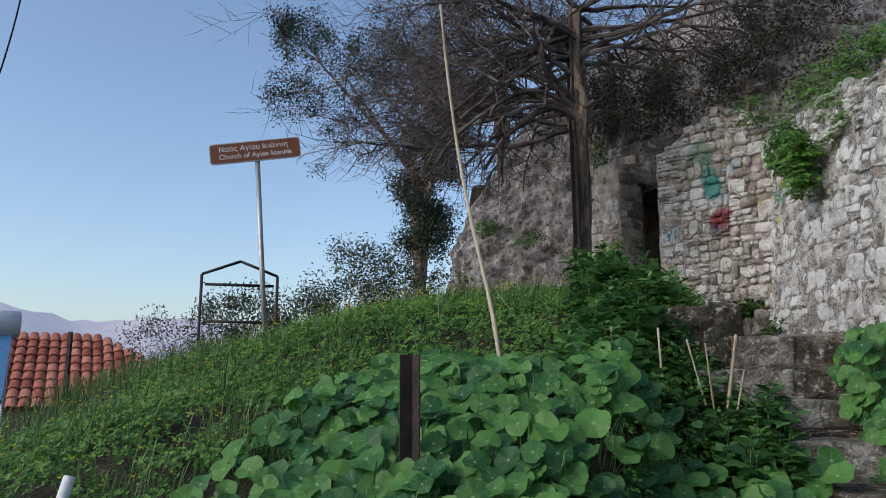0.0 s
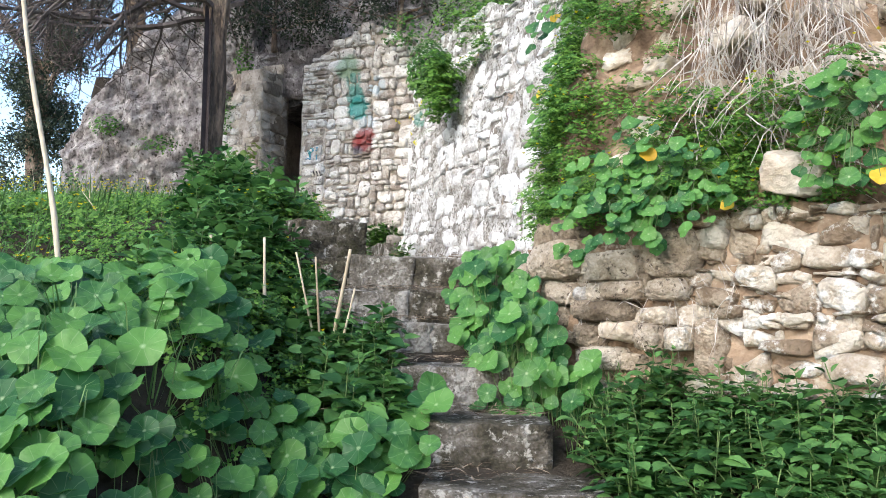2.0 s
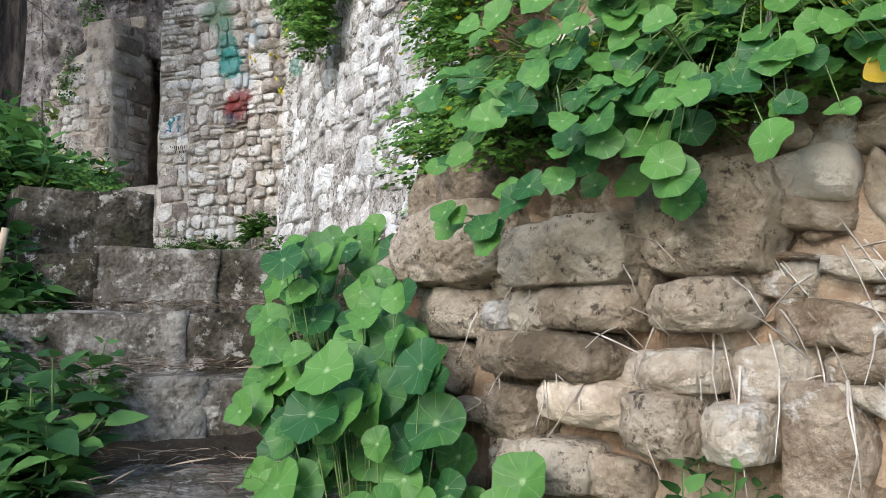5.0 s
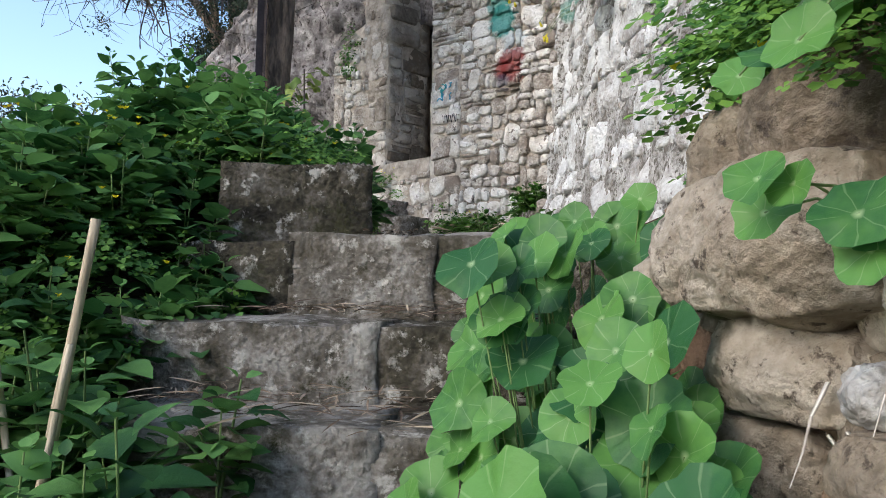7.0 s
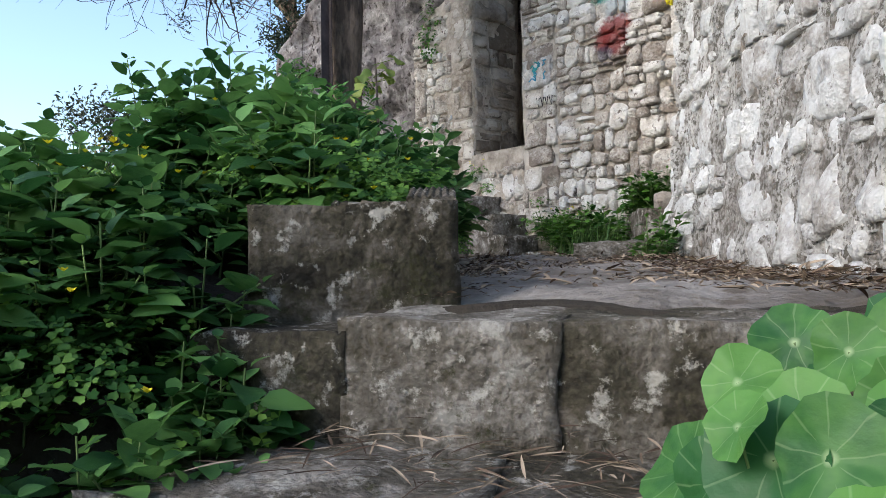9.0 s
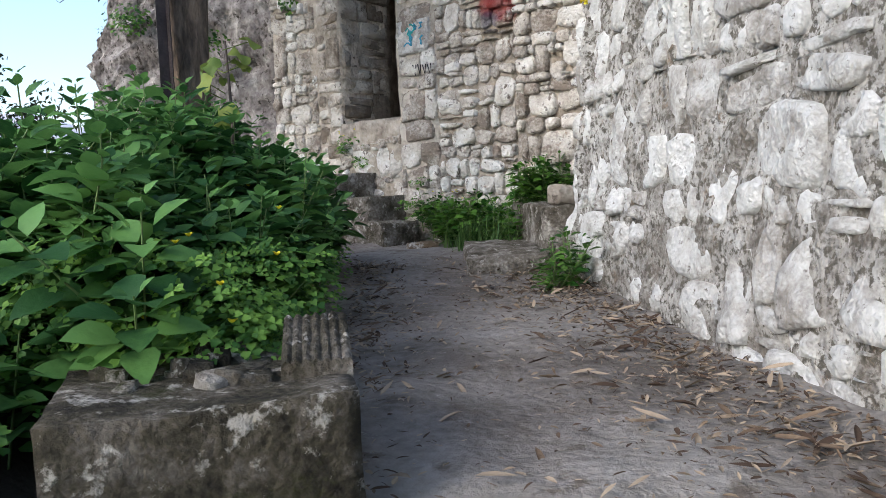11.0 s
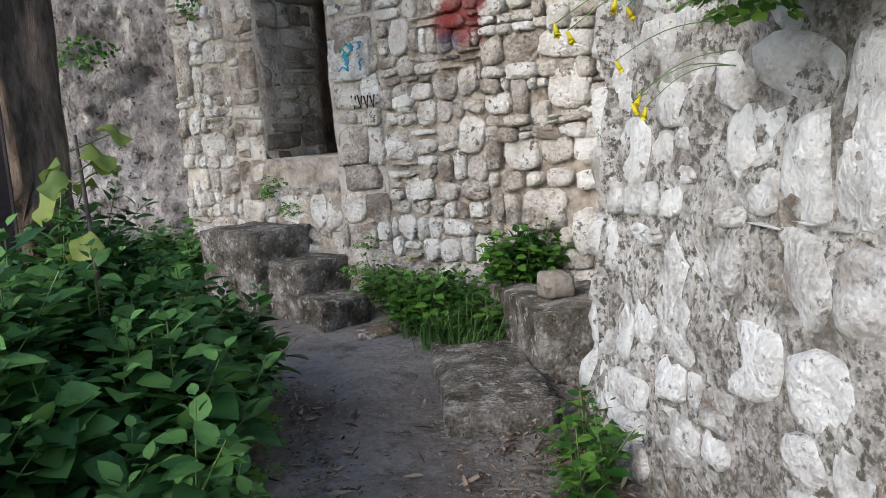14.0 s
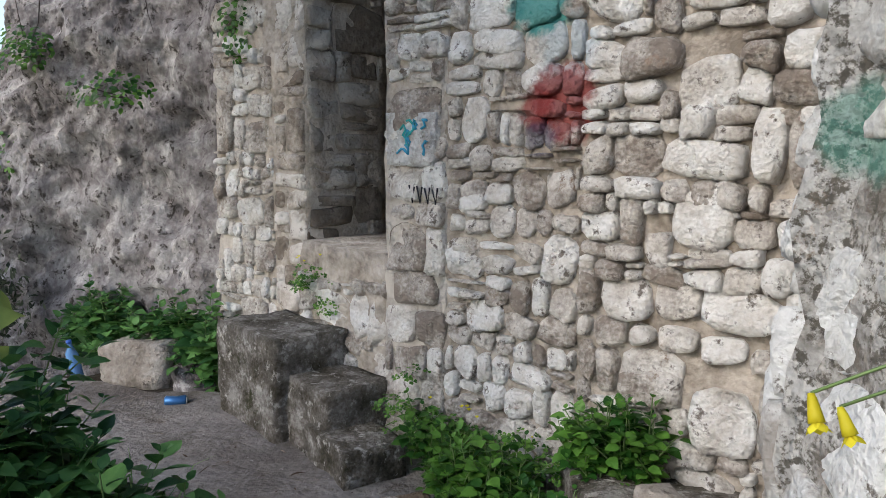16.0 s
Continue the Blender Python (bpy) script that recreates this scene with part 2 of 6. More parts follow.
M_cypress = leaf_mat("dark_evergreen_leaf", (0.015, 0.028, 0.016), (0.055, 0.078, 0.045), 0.6, 0.2, 2.0)
M_yellow = leaf_mat("yellow_petal", (0.60, 0.50, 0.02), (0.85, 0.75, 0.05), 0.5, 0.4, 5.0)
M_yleaf = leaf_mat("yellowed_leaf", (0.55, 0.33, 0.03), (0.75, 0.52, 0.06), 0.5, 0.35, 5.0)
M_fig = leaf_mat("fig_leaf", (0.09, 0.15, 0.03), (0.22, 0.28, 0.07), 0.55, 0.35, 4.0)
M_stem = plain("green_stem", (0.13, 0.20, 0.07), 0.5)
M_litter = mat("dry_leaf_litter", ((0.06, 0.038, 0.026), (0.15, 0.105, 0.07), (0.33, 0.26, 0.19)), 9.0, 40.0, 0.9, 0.2, 40.0, vary=0.8)
# the pale lavender is distance haze put into the hills' colour
M_mount = mat("far_hills_painted_haze", ((0.52, 0.51, 0.56), (0.60, 0.57, 0.61), (0.68, 0.63, 0.65)), 0.004, 0.02, 1.0, 0.0)


# ---- builders ----
def link_mesh(name, bm_or_data, material, parent=None, label="", smooth=True):
    if isinstance(bm_or_data, bmesh.types.BMesh):
        me = bpy.data.meshes.new(name)
        bm_or_data.to_mesh(me)
        bm_or_data.free()
    else:
        me = bm_or_data
    if not me.materials:
        me.materials.append(material)
    if smooth:
        me.polygons.foreach_set("use_smooth", [True] * len(me.polygons))
    ob = new(name, me)
    if parent is not None:
        ob.parent = parent
    if label:
        ob["label"] = label
    return ob


def part(name, bm, material, parent, label="", smooth=True):
    return link_mesh(name, bm, material, parent, label, smooth)


def thing(name, label, category, at=(0, 0, 0), group="", kind=""):
    e = new(name)
    e.location = at
    bpy.context.view_layer.update()
    return tagged(e, label, category, group, kind)


def pydata(name, verts, faces):
    me = bpy.data.meshes.new(name)
    me.from_pydata([tuple(v) for v in verts], [], [tuple(f) for f in faces])
    me.update()
    return me


def smoothstep(a, b, x):
    t = np.clip((x - a) / (b - a), 0, 1)
    return t * t * (3 - 2 * t)


def fbm(x, y, z=0.0, octaves=4, scale=1.0):
    return noise.fractal(Vector((x * scale, y * scale, z * scale)), 0.9, 2.0, octaves, noise_basis='PERLIN_ORIGINAL')


def rough_block(lx, ly, lz, wear=0.02, cuts=5, seed=0, chip=0.03):
    """A hewn block with worn, chipped edges; its base centre at the origin."""
    bm = bmesh.new()
    bmesh.ops.create_cube(bm, size=1.0)
    bmesh.ops.subdivide_edges(bm, edges=bm.edges[:], cuts=cuts, use_grid_fill=True)
    o = Vector((seed * 7.31, seed * 3.17, seed * 1.7))
    for v in bm.verts:
        p = Vector((v.co.x * lx, v.co.y * ly, (v.co.z + 0.5) * lz))
        edge = sum(1 for c in (abs(v.co.x), abs(v.co.y), abs(v.co.z)) if c > 0.49)
        d = noise.noise_vector(p * 6 + o) * wear + noise.noise_vector(p * 17 + o) * wear * 0.5
        if edge >= 2:
            c = Vector((0, 0, lz / 2))
            d += (c - p).normalized() * chip * (0.35 + abs(noise.noise(p * 9 + o)))
        v.co = p + d
    return bm


def tube(bm, pts, radii, sides=6):
    """A tube through pts."""
    rings = []
    n = len(pts)
    up = Vector((0.31, 0.17, 0.93))
    for i, p in enumerate(pts):
        p = Vector(p)
        d = (Vector(pts[min(i + 1, n - 1)]) - Vector(pts[max(i - 1, 0)]))
        d = d.normalized() if d.length > 1e-9 else Vector((0, 0, 1))
        a = d.cross(up if abs(d.dot(up)) < 0.95 else Vector((1, 0, 0))).normalized()
        b = d.cross(a)
        r = radii[i] if hasattr(radii, "__len__") else radii
        rings.append([bm.verts.new(p + (a * math.cos(2 * math.pi * k / sides) + b * math.sin(2 * math.pi * k / sides)) * r) for k in range(sides)])
    for r0, r1 in zip(rings, rings[1:]):
        for k in range(sides):
            bm.faces.new((r0[k], r0[(k + 1) % sides], r1[(k + 1) % sides], r1[k]))
    if sides > 2:
        bm.faces.new(rings[0][::-1])
        bm.faces.new(rings[-1])
    return bm


def stone_cells(width, z0, z1, size, rng, aspect=1.5, jitter=0.35, size_var=0.35):
    """Outlines of rubble laid in rough wavering courses: tall stones reach into the next course, some give way to pairs of flat ones."""
    cells, tall = [], []
    o = rng.uniform(0, 50)
    z, k = z0, 0
    wave = lambda u, n: jitter * size * (0.8 * noise.noise(Vector((u * 1.7, n * 3.3, o))) + 0.5 * noise.noise(Vector((u * 6.0, n * 5.1, o))))
    while z < z1:
        h = size * rng.uniform(1 - size_var, 1 + size_var)
        u = -rng.random() * size
        rising = []
        while u < width:
            w = h * aspect * rng.uniform(0.5, 1.5)
            a, b = max(u, 0.0), min(u + w, width)
            u += w
            for t0, t1 in tall:
                if a < t1 and b > t0:
                    if t0 - a > b - t1:
                        b = min(b, t0)
                    else:
                        a = max(a, t1)
            if b - a < 0.3 * h:
                continue
            top = z + h * rng.uniform(0.86, 1.0)
            kind = rng.random()
            if kind < 0.13 and b - a > 0.7 * h:
                top = z + h * rng.uniform(1.45, 1.9)
                rising.append((a, b))
            spans = [(z, top)]
            if kind > 0.76 and h > 0.6 * size:
                m = z + h * rng.uniform(0.35, 0.65)
                spans = [(z, m), (m, top)]
            for lo, hi in spans:
                g = min(b - a, hi - lo) * 0.21 * (0.35 + jitter)
                j = lambda: rng.uniform(-g, g)
                lw, hw = wave((a + b) / 2, k), wave((a + b) / 2, k + 1)
                tilt = rng.uniform(-0.14, 0.14) * jitter * 2
                du = (b - a) / 2
                cells.append([(a + abs(j()), lo + lw - tilt * du + j()), ((a + b) / 2 + j(), lo + lw - abs(j()) * 0.5), (b - abs(j()), lo + lw + tilt * du + j()), (b + j() * 0.4, (lo + hi + lw + hw) / 2 + j()),
                              (b - abs(j()), hi + hw + tilt * du + j()), ((a + b) / 2 + j(), hi + hw + abs(j()) * 0.5), (a + abs(j()), hi + hw - tilt * du + j()), (a - j() * 0.4, (lo + hi + lw + hw) / 2 + j())])
        tall = rising
        z += h
        k += 1
    return cells


def stone_mesh(name, poly, gap, proud, rng, rough=0.008, flat=0.5, cut=0.25):
    """One stone from its outline (u, v): rounded corners, an uneven face. Returns the mesh in (u, out, v) about its centre."""
    cu, cv = sum(p[0] for p in poly) / len(poly), sum(p[1] for p in poly) / len(poly)
    rad = sum(math.hypot(p[0] - cu, p[1] - cv) for p in poly) / len(poly)
    wd, ht = max(p[0] for p in poly) - min(p[0] for p in poly), max(p[1] for p in poly) - min(p[1] for p in poly)
    ku, kv = max(0.5, 1 - 2 * gap / max(wd, 1e-3)), max(0.5, 1 - 2 * gap / max(ht, 1e-3))
    q = [((x - cu) * ku, (y - cv) * kv) for x, y in poly]
    ring = []
    for i, (x0, y0) in enumerate(q):
        x1, y1 = q[(i + 1) % len(q)]
        c = cut * rng.uniform(0.6, 1.4)
        for s in (c, 1 - c):
            ring.append((x0 + (x1 - x0) * s, y0 + (y1 - y0) * s))
    n = len(ring)
    verts, faces = [], []
    tu, tv = rng.uniform(-0.16, 0.16), rng.uniform(-0.20, 0.10)
    o = Vector((rng.uniform(0, 99), rng.uniform(0, 99), 0))
    amp = min(0.030, 0.15 * rad)
    layers = ((0.98, -0.06), (1.0, proud * 0.25), (0.95, proud * 0.72), (0.80, proud * 0.98), (0.52, proud * (1.03 + 0.1 * flat)), (0.24, proud * (1.05 + 0.12 * flat)))
    for s, w in layers:
        for x, y in ring:
            p = Vector((x * s, y * s, w)) / max(rad, 0.02)
            d = noise.noise(p * 1.5 + o) * amp + noise.noise(p * 4.0 + o) * amp * 0.6
            e = 1 + d / rad * 0.5 + rng.uniform(-0.02, 0.02)
            verts.append((x * s * e, w + ((tu * x + tv * y) + d * 0.8 + rng.uniform(-1, 1) * rough * 0.4) * (w > proud * 0.5), y * s * e))
    verts.append((0, proud * (1.06 + 0.12 * flat) + noise.noise(o) * amp * 0.8, 0))
    r = len(layers) - 1
    for a in range(r):
        for i in range(n):
            j = (i + 1) % n
            faces.append((a * n + i, a * n + j, (a + 1) * n + j, (a + 1) * n + i))
    for i in range(n):
        faces.append((r * n + i, r * n + (i + 1) % n, (r + 1) * n))
    return pydata(name, verts, faces), cu, cv


def boulder_mesh(lx, ly, lz, seed, round_=0.55, cuts=12, rough=0.10):
    """A weathered boulder: between a block and an egg, lumpy and pitted; its base centre at the origin."""
    bm = bmesh.new()
    bmesh.ops.create_cube(bm, size=1.0)
    bmesh.ops.subdivide_edges(bm, edges=bm.edges[:], cuts=cuts, use_grid_fill=True)
    o = Vector((seed * 5.3, seed * 2.9, seed * 1.1))
    m = min(lx, ly, lz)
    for v in bm.verts:
        c = v.co.copy()
        ball = c.normalized() * 0.56
        c = c * (1 - round_) + ball * round_
        p = Vector((c.x * lx, c.y * ly, c.z * lz))
        g = p.normalized()
        q = p / max(m, 0.05)
        d = noise.noise(q * 1.1 + o) * 0.9 + noise.noise(q * 2.7 + o) * 0.5 + noise.noise(q * 6.5 + o) * 0.28
        pit = min(0.0, noise.noise(p * 42 + o) + 0.25) * 0.016 + noise.noise(p * 85 + o) * 0.004
        v.co = p + g * (d * m * rough + pit) + Vector((0, 0, lz / 2))
    return bm


class Face:
    """A wall face from plan point a to b (its outside lies to the right of a-b), leaning back by lean per metre above z0."""
    def __init__(self, a, b, z0, lean=0.0):
        self.a, self.b, self.z0, self.lean = Vector((*a, 0)), Vector((*b, 0)), z0, lean
        self.len = (self.b - self.a).length
        self.dir = (self.b - self.a).normalized()
        self.out = Vector((self.dir.y, -self.dir.x, 0))
    def at(self, u, w, z):
        p = self.a + self.dir * u + self.out * (w - self.lean * (z - self.z0))
        return Vector((p.x, p.y, z))


def wall_body(name, face, z0, top, thick, material, label, wob=0.02, step=0.09, scale=5.0, base=0.007):
    """The mortar core of a wall: an uneven front, a back and a top."""
    nu = max(2, int(face.len / step))
    verts, faces = [], []
    nz = max(3, int((max(top(0), top(face.len), top(face.len / 2)) - z0) / step))
    for back in (0, 1):
        for i in range(nu + 1):
            u = face.len * i / nu
            t = top(u)
            for j in range(nz + 1):
                z = z0 + (t - z0) * j / nz
                w = base + fbm(u * scale, z * scale, face.z0 + 3.1, 4) * wob if not back else -thick
                verts.append(face.at(u, w, z))
    m = (nu + 1) * (nz + 1)
    ix = lambda b, i, j: b * m + i * (nz + 1) + j
    for i in range(nu):
        for j in range(nz):
            faces.append((ix(0, i, j), ix(0, i + 1, j), ix(0, i + 1, j + 1), ix(0, i, j + 1)))
            faces.append((ix(1, i, j), ix(1, i, j + 1), ix(1, i + 1, j + 1), ix(1, i + 1, j)))
        faces.append((ix(0, i, nz), ix(0, i + 1, nz), ix(1, i + 1, nz), ix(1, i, nz)))
    for j in range(nz):
        faces.append((ix(0, 0, j), ix(0, 0, j + 1), ix(1, 0, j + 1), ix(1, 0, j)))
        faces.append((ix(0, nu, j), ix(1, nu, j), ix(1, nu, j + 1), ix(0, nu, j + 1)))
    ob = link_mesh(name, pydata(name, verts, faces), material)
    return tagged(ob, label, "wall", kind="structure")


STONES = []


def lay_stones(parent, face, z0, top, size, material, seed, aspect=1.5, gap=0.008, proud=0.03, jitter=0.35, size_var=0.35, skip=None, name="stone", u0=0.0, u1=None, cut=0.31):
    """The stones of a wall face, each an object under the wall."""
    rng = random.Random(seed)
    u1 = face.len if u1 is None else u1
    tm = max(top(face.len * k / 8) for k in range(9))
    for poly in stone_cells(u1 - u0, z0, tm, size, rng, aspect, jitter, size_var):
        poly = [(x + u0, y) for x, y in poly]
        cu, cv = sum(p[0] for p in poly) / len(poly), sum(p[1] for p in poly) / len(poly)
        if cv > top(cu) - 0.01 or (skip and skip(cu, cv, rng)):
            continue
        STONES.append((parent, face, poly, gap, proud * rng.uniform(0.55, 1.5), material, rng.random(), name, cut))


def place_stones():
    for parent, face, poly, gap, proud, material, seed, name, cut in STONES:
        rng = random.Random(seed)
        me, cu, cv = stone_mesh(name, poly, gap, proud, rng, cut=cut)
        ob = link_mesh(name, me, material, parent)
        x = face.dir
        y = face.out
        zax = Vector((-face.out.x * face.lean, -face.out.y * face.lean, 1)).normalized()
        m = Matrix(((x.x, y.x, zax.x, 0), (x.y, y.y, zax.y, 0), (x.z, y.z, zax.z, 0), (0, 0, 0, 1)))
        m.translation = face.at(cu, 0, cv)
        ob.matrix_basis = m


# ---- ground ----
def path_z(y):
    return np.interp(y, (-1.3, 2.9, 7.5), (0.0, 1.79, 1.93))


def left_edge(y):
    return np.interp(y, (-4, 1.0, 2.8, 3.4, 4.6, 6.0, 6.6, 7.0), (-1.3, -1.05, -1.3, -1.5, -1.75, -2.25, -2.7, -5.4))


RIGHT = [(2.7, -1.25), (0.42, 1.32), (-0.05, 1.94), (0.26, 3.08), (-0.92, 5.70), (-0.6, 6.85), (-2.42, 7.62), (-3.02, 8.45), (-3.85, 8.85), (-4.8, 9.05), (-6.2, 9.3), (-7.0, 11.0), (-7.3, 14.0)]


def behind(x, y):
    """Metres behind the line of walls on the hill side (negative in front of it)."""
    best = np.full(np.shape(x), 1e9)
    sign = np.ones(np.shape(x))
    pts = [(6.0, -5.0)] + RIGHT + [(-8.0, 40.0)]
    for (ax, ay), (bx, by) in zip(pts, pts[1:]):
        dx, dy = bx - ax, by - ay
        t = np.clip(((x - ax) * dx + (y - ay) * dy) / (dx * dx + dy * dy), 0, 1)
        d = np.hypot(x - ax - t * dx, y - ay - t * dy)
        s = np.where(dx * (y - ay) - dy * (x - ax) > 0, -1.0, 1.0)
        near = d < best
        best = np.where(near, d, best)
        sign = np.where(near, s, sign)
    return best * sign


def ground_z(x, y):
    x, y = np.asarray(x, float), np.asarray(y, float)
    z = path_z(y)
    d = left_edge(y) - x
    rise = np.interp(y, (-4, -2, -1, 0.5, 1.5, 3.0, 5.2, 5.9, 6.8), (0.0, 0.25, 0.42, 0.42, 0.22, 0.20, 0.48, 0.45, 0.0))
    z = z - 0.22 * (1 - smoothstep(2.75, 3.0, y)) * (1 - smoothstep(0.0, 0.5, d)) * smoothstep(-1.9, -1.0, y)
    z = z + rise * smoothstep(0.0, np.where(y < 1.6, 0.45, 0.9), d)
    far = np.maximum(0, -x - 4.2)
    z = z - 0.19 * far - 0.012 * far ** 2 * (far < 30) - (far >= 30) * 10.8
    z = z + 0.35 * np.clip(far - 1.5, 0, 3) / 3 * smoothstep(1.5, 5.0, y)
    side = np.clip(x - 0.15, 0, 2.5)
    z = z + np.where(y < 1.6, 0.42 * side * smoothstep(-3.0, 0.0, y), 0)
    b = behind(x, y)
    top = np.interp(y, (-6, 1.2, 2.2, 3.2, 6.0, 9.0), (1.5, 1.95, 2.3, 4.0, 4.2, 5.0))
    top = top + np.clip(b - 0.9, 0, 30) * 0.5
    up = smoothstep(0.08, 0.34, b)
    z = z * (1 - up) + np.maximum(top, z) * up
    along, across = (x + 2.72) * 0.392 + (y - 7.85) * 0.92, (x + 2.72) * 0.92 - (y - 7.85) * 0.392
    z = np.where((along > 0.0) & (along < 5.2) & (across < 0.62) & (across > np.where(along > 0.75, -1.35, -0.62)), np.minimum(z, 2.78), z)
    return np.clip(z, -22, 60)


def spaced(lo, hi, step, reach, growth=1.35):
    c = list(np.arange(lo, hi + 1e-6, step))
    s, a = step, hi
    while a < reach:
        s *= growth
        a += s
        c.append(a)
    s, a = step, lo
    while a > -reach:
        s *= growth
        a -= s
        c.insert(0, a)
    return np.array(c)


def build_ground():
    xs, ys = spaced(-8.5, 4.0, 0.11, 3500), spaced(-5.0, 10.0, 0.11, 3500)
    gx, gy = np.meshgrid(xs, ys, indexing="ij")
    gz = ground_z(gx, gy)
    gz = gz - 60 * smoothstep(300, 3000, np.hypot(gx, gy))
    n, m = gx.shape
    verts = []
    for x, y, z in zip(gx.ravel(), gy.ravel(), gz.ravel()):
        near = abs(x) < 12 and abs(y) < 14
        if 3.15 < y < 7.9 and x > (left_edge(y) if y < 6.4 else -4.6) and behind(x, y) < 0.06:
            z -= 0.07
        verts.append((x, y, z + (fbm(x, y, 0, 3, 1.7) * 0.035 + fbm(x, y, 5, 2, 7.0) * 0.012 if near else 0)))
    faces = [(i * m + j, (i + 1) * m + j, (i + 1) * m + j + 1, i * m + j + 1) for i in range(n - 1) for j in range(m - 1)]
    ob = link_mesh("ground", pydata("ground", verts, faces), M_soil)
    return tagged(ob, "dark weedy soil of the hillside", "ground", kind="structure")


build_ground()


def build_path():
    """The trodden path: a sheet just above the soil, along the foot of the limewashed wall."""
    verts, faces = [], []
    ny, nx = 90, 34
    for j in range(ny + 1):
        y = 3.02 + (8.0 - 3.02) * j / ny
        x0 = float(left_edge(min(y, 6.9))) - 0.1
        x1 = float(np.interp(y, (2.9, 3.1, 5.7, 6.2, 6.5, 6.9, 7.2, 8.0), (0.2, 0.24, -0.93, -0.95, -1.0, -1.2, -1.7, -2.9)))
        if y > 6.5:
            x0 = float(np.interp(y, (6.5, 7.0, 8.0), (-2.7, -4.9, -5.2)))
        for i in range(nx + 1):
            x = x0 + (x1 - x0) * i / nx
            z = float(path_z(y)) - 0.03 + 0.048 * float(smoothstep(3.0, 3.35, y)) + fbm(x, y, 2, 4, 2.2) * 0.03 + fbm(x, y, 9, 2, 9.0) * 0.008
            verts.append((x, y, z))
    for j in range(ny):
        for i in range(nx):
            a = j * (nx + 1) + i
            faces.append((a, a + 1, a + nx + 2, a + nx + 1))
    ob = link_mesh("path", pydata("path", verts, faces), M_path)
    tagged(ob, "grey trodden concrete path with dirt and leaf litter", "path", kind="structure")


build_path()

# ---- far distance ----
def build_hills():
    verts, faces = [], []
    n = 160
    for i in range(n + 1):
        a = radians(-20 + 150 * i / n)
        for k in range(5):
            r = 4200 + 500 * k
            crest = 520 + 110 * fbm(a * 5, 1.0, 0, 5) + 60 * fbm(a * 17, 3.0, 0, 4)
            h = (-80, crest * 0.35, crest * 0.7, crest * 0.92, crest)[k] + (40 * fbm(a * 40, k * 2.0, 0, 3) if 0 < k < 4 else 0)
            verts.append((-math.sin(a) * r, math.cos(a) * r, h))
    for i in range(n):
        for k in range(4):
            b = i * 5 + k
            faces.append((b, b + 5, b + 6, b + 1))
    # haze over the ridge comes from its material colour only
    tagged(link_mesh("backdrop", pydata("backdrop", verts, faces), M_mount), "mountain ridge on the horizon, haze painted into its pale colour", "mountains", kind="structure")


build_hills()

# ---- walls ----
F_white = Face((-0.955, 5.72), (0.40, 2.62), 1.75, 0.085)
F_return = Face((-0.60, 6.80), (-0.955, 5.72), 1.75, 0.06)
F_door = Face((-2.372, 7.579), (-0.60, 6.80), 1.8, 0.0)
F_left = Face((-3.80, 8.42), (-3.03, 8.10), 1.8, 0.01)
F_pier = Face((-3.03, 8.10), (-2.80, 8.64), 1.8, 0.0)
F_jamb = Face((-0.50, 12.0), (-2.372, 7.579), 1.8, 0.0)
F_cave = Face((-3.54, 8.85), (-1.82, 12.9), 1.8, 0.0)
F_cave_front = Face((-2.78, 8.66), (-3.56, 8.98), 1.8, 0.0)
F_inner = Face((-1.82, 12.9), (-0.54, 12.0), 1.8, 0.0)
F_side = Face((0.26, 3.10), (-0.09, 1.93), 1.5, 0.12)
F_ter1 = Face((-0.09, 1.93), (0.42, 1.31), 0.9, 0.10)
F_ter2 = Face((0.42, 1.31), (2.75, -1.25), 0.2, 0.08)


def top_white(u):
    return 4.12 + 0.10 * math.sin(u * 2.1) + 0.03 * math.sin(u * 9)


def top_door(u):
    return float(np.interp(u, (0, 0.1, 0.45, 0.95, 1.05, 1.5, 2.0), (4.58, 4.60, 4.80, 5.02, 4.98, 4.80, 4.66)))


def top_left(u):
    return float(np.interp(u, (0, 0.15, 0.5, 0.85), (4.1, 4.25, 4.45, 4.72)))


def top_ter(u):
    return 1.93 + 0.05 * math.sin(u * 5.0)


def sill(u):
    return 2.86


wall_white = wall_body("wall_white", F_white, 1.55, top_white, 0.45, M_whitemortar, "limewashed rubble stone wall, white paint flaking to grey", 0.022, 0.045, 9.0)
wall_return = wall_body("wall_return", F_return, 1.55, top_white, 0.45, M_whitemortar, "limewashed rubble wall end", 0.05)
wall_door = wall_body("wall_door", F_door, 1.6, top_door, 0.45, M_doormortar, "buff rubble stone wall with spray paint marks", 0.022, 0.05, 9.0, base=-0.010)
wall_left = wall_body("wall_left", F_left, 1.6, top_left, 0.40, M_doormortar, "weathered rubble stone wall beside the doorway", 0.022, 0.06, 8.0, base=-0.008)
wall_pier = wall_body("wall_pier", F_pier, 1.6, lambda u: 4.70, 0.35, M_doormortar, "shaded ashlar side of the doorway", 0.02)
wall_jamb = wall_body("wall_jamb", F_jamb, 1.6, lambda u: 4.58, 0.35, M_doormortar, "shaded inner side of the doorway", 0.02)
wall_cave = wall_body("wall_cave", F_cave, 1.6, lambda u: 4.9, 0.3, M_doormortar, "dark side of the cave behind the doorway", 0.04)
wall_cave_front = wall_body("wall_cave_front", F_cave_front, 1.6, lambda u: 4.9, 0.16, M_doormortar, "dark inner side of the doorway wall", 0.02)
wall_inner = wall_body("wall_inner", F_inner, 1.6, lambda u: 4.9, 0.3, M_doormortar, "dark wall at the end of the passage", 0.02)
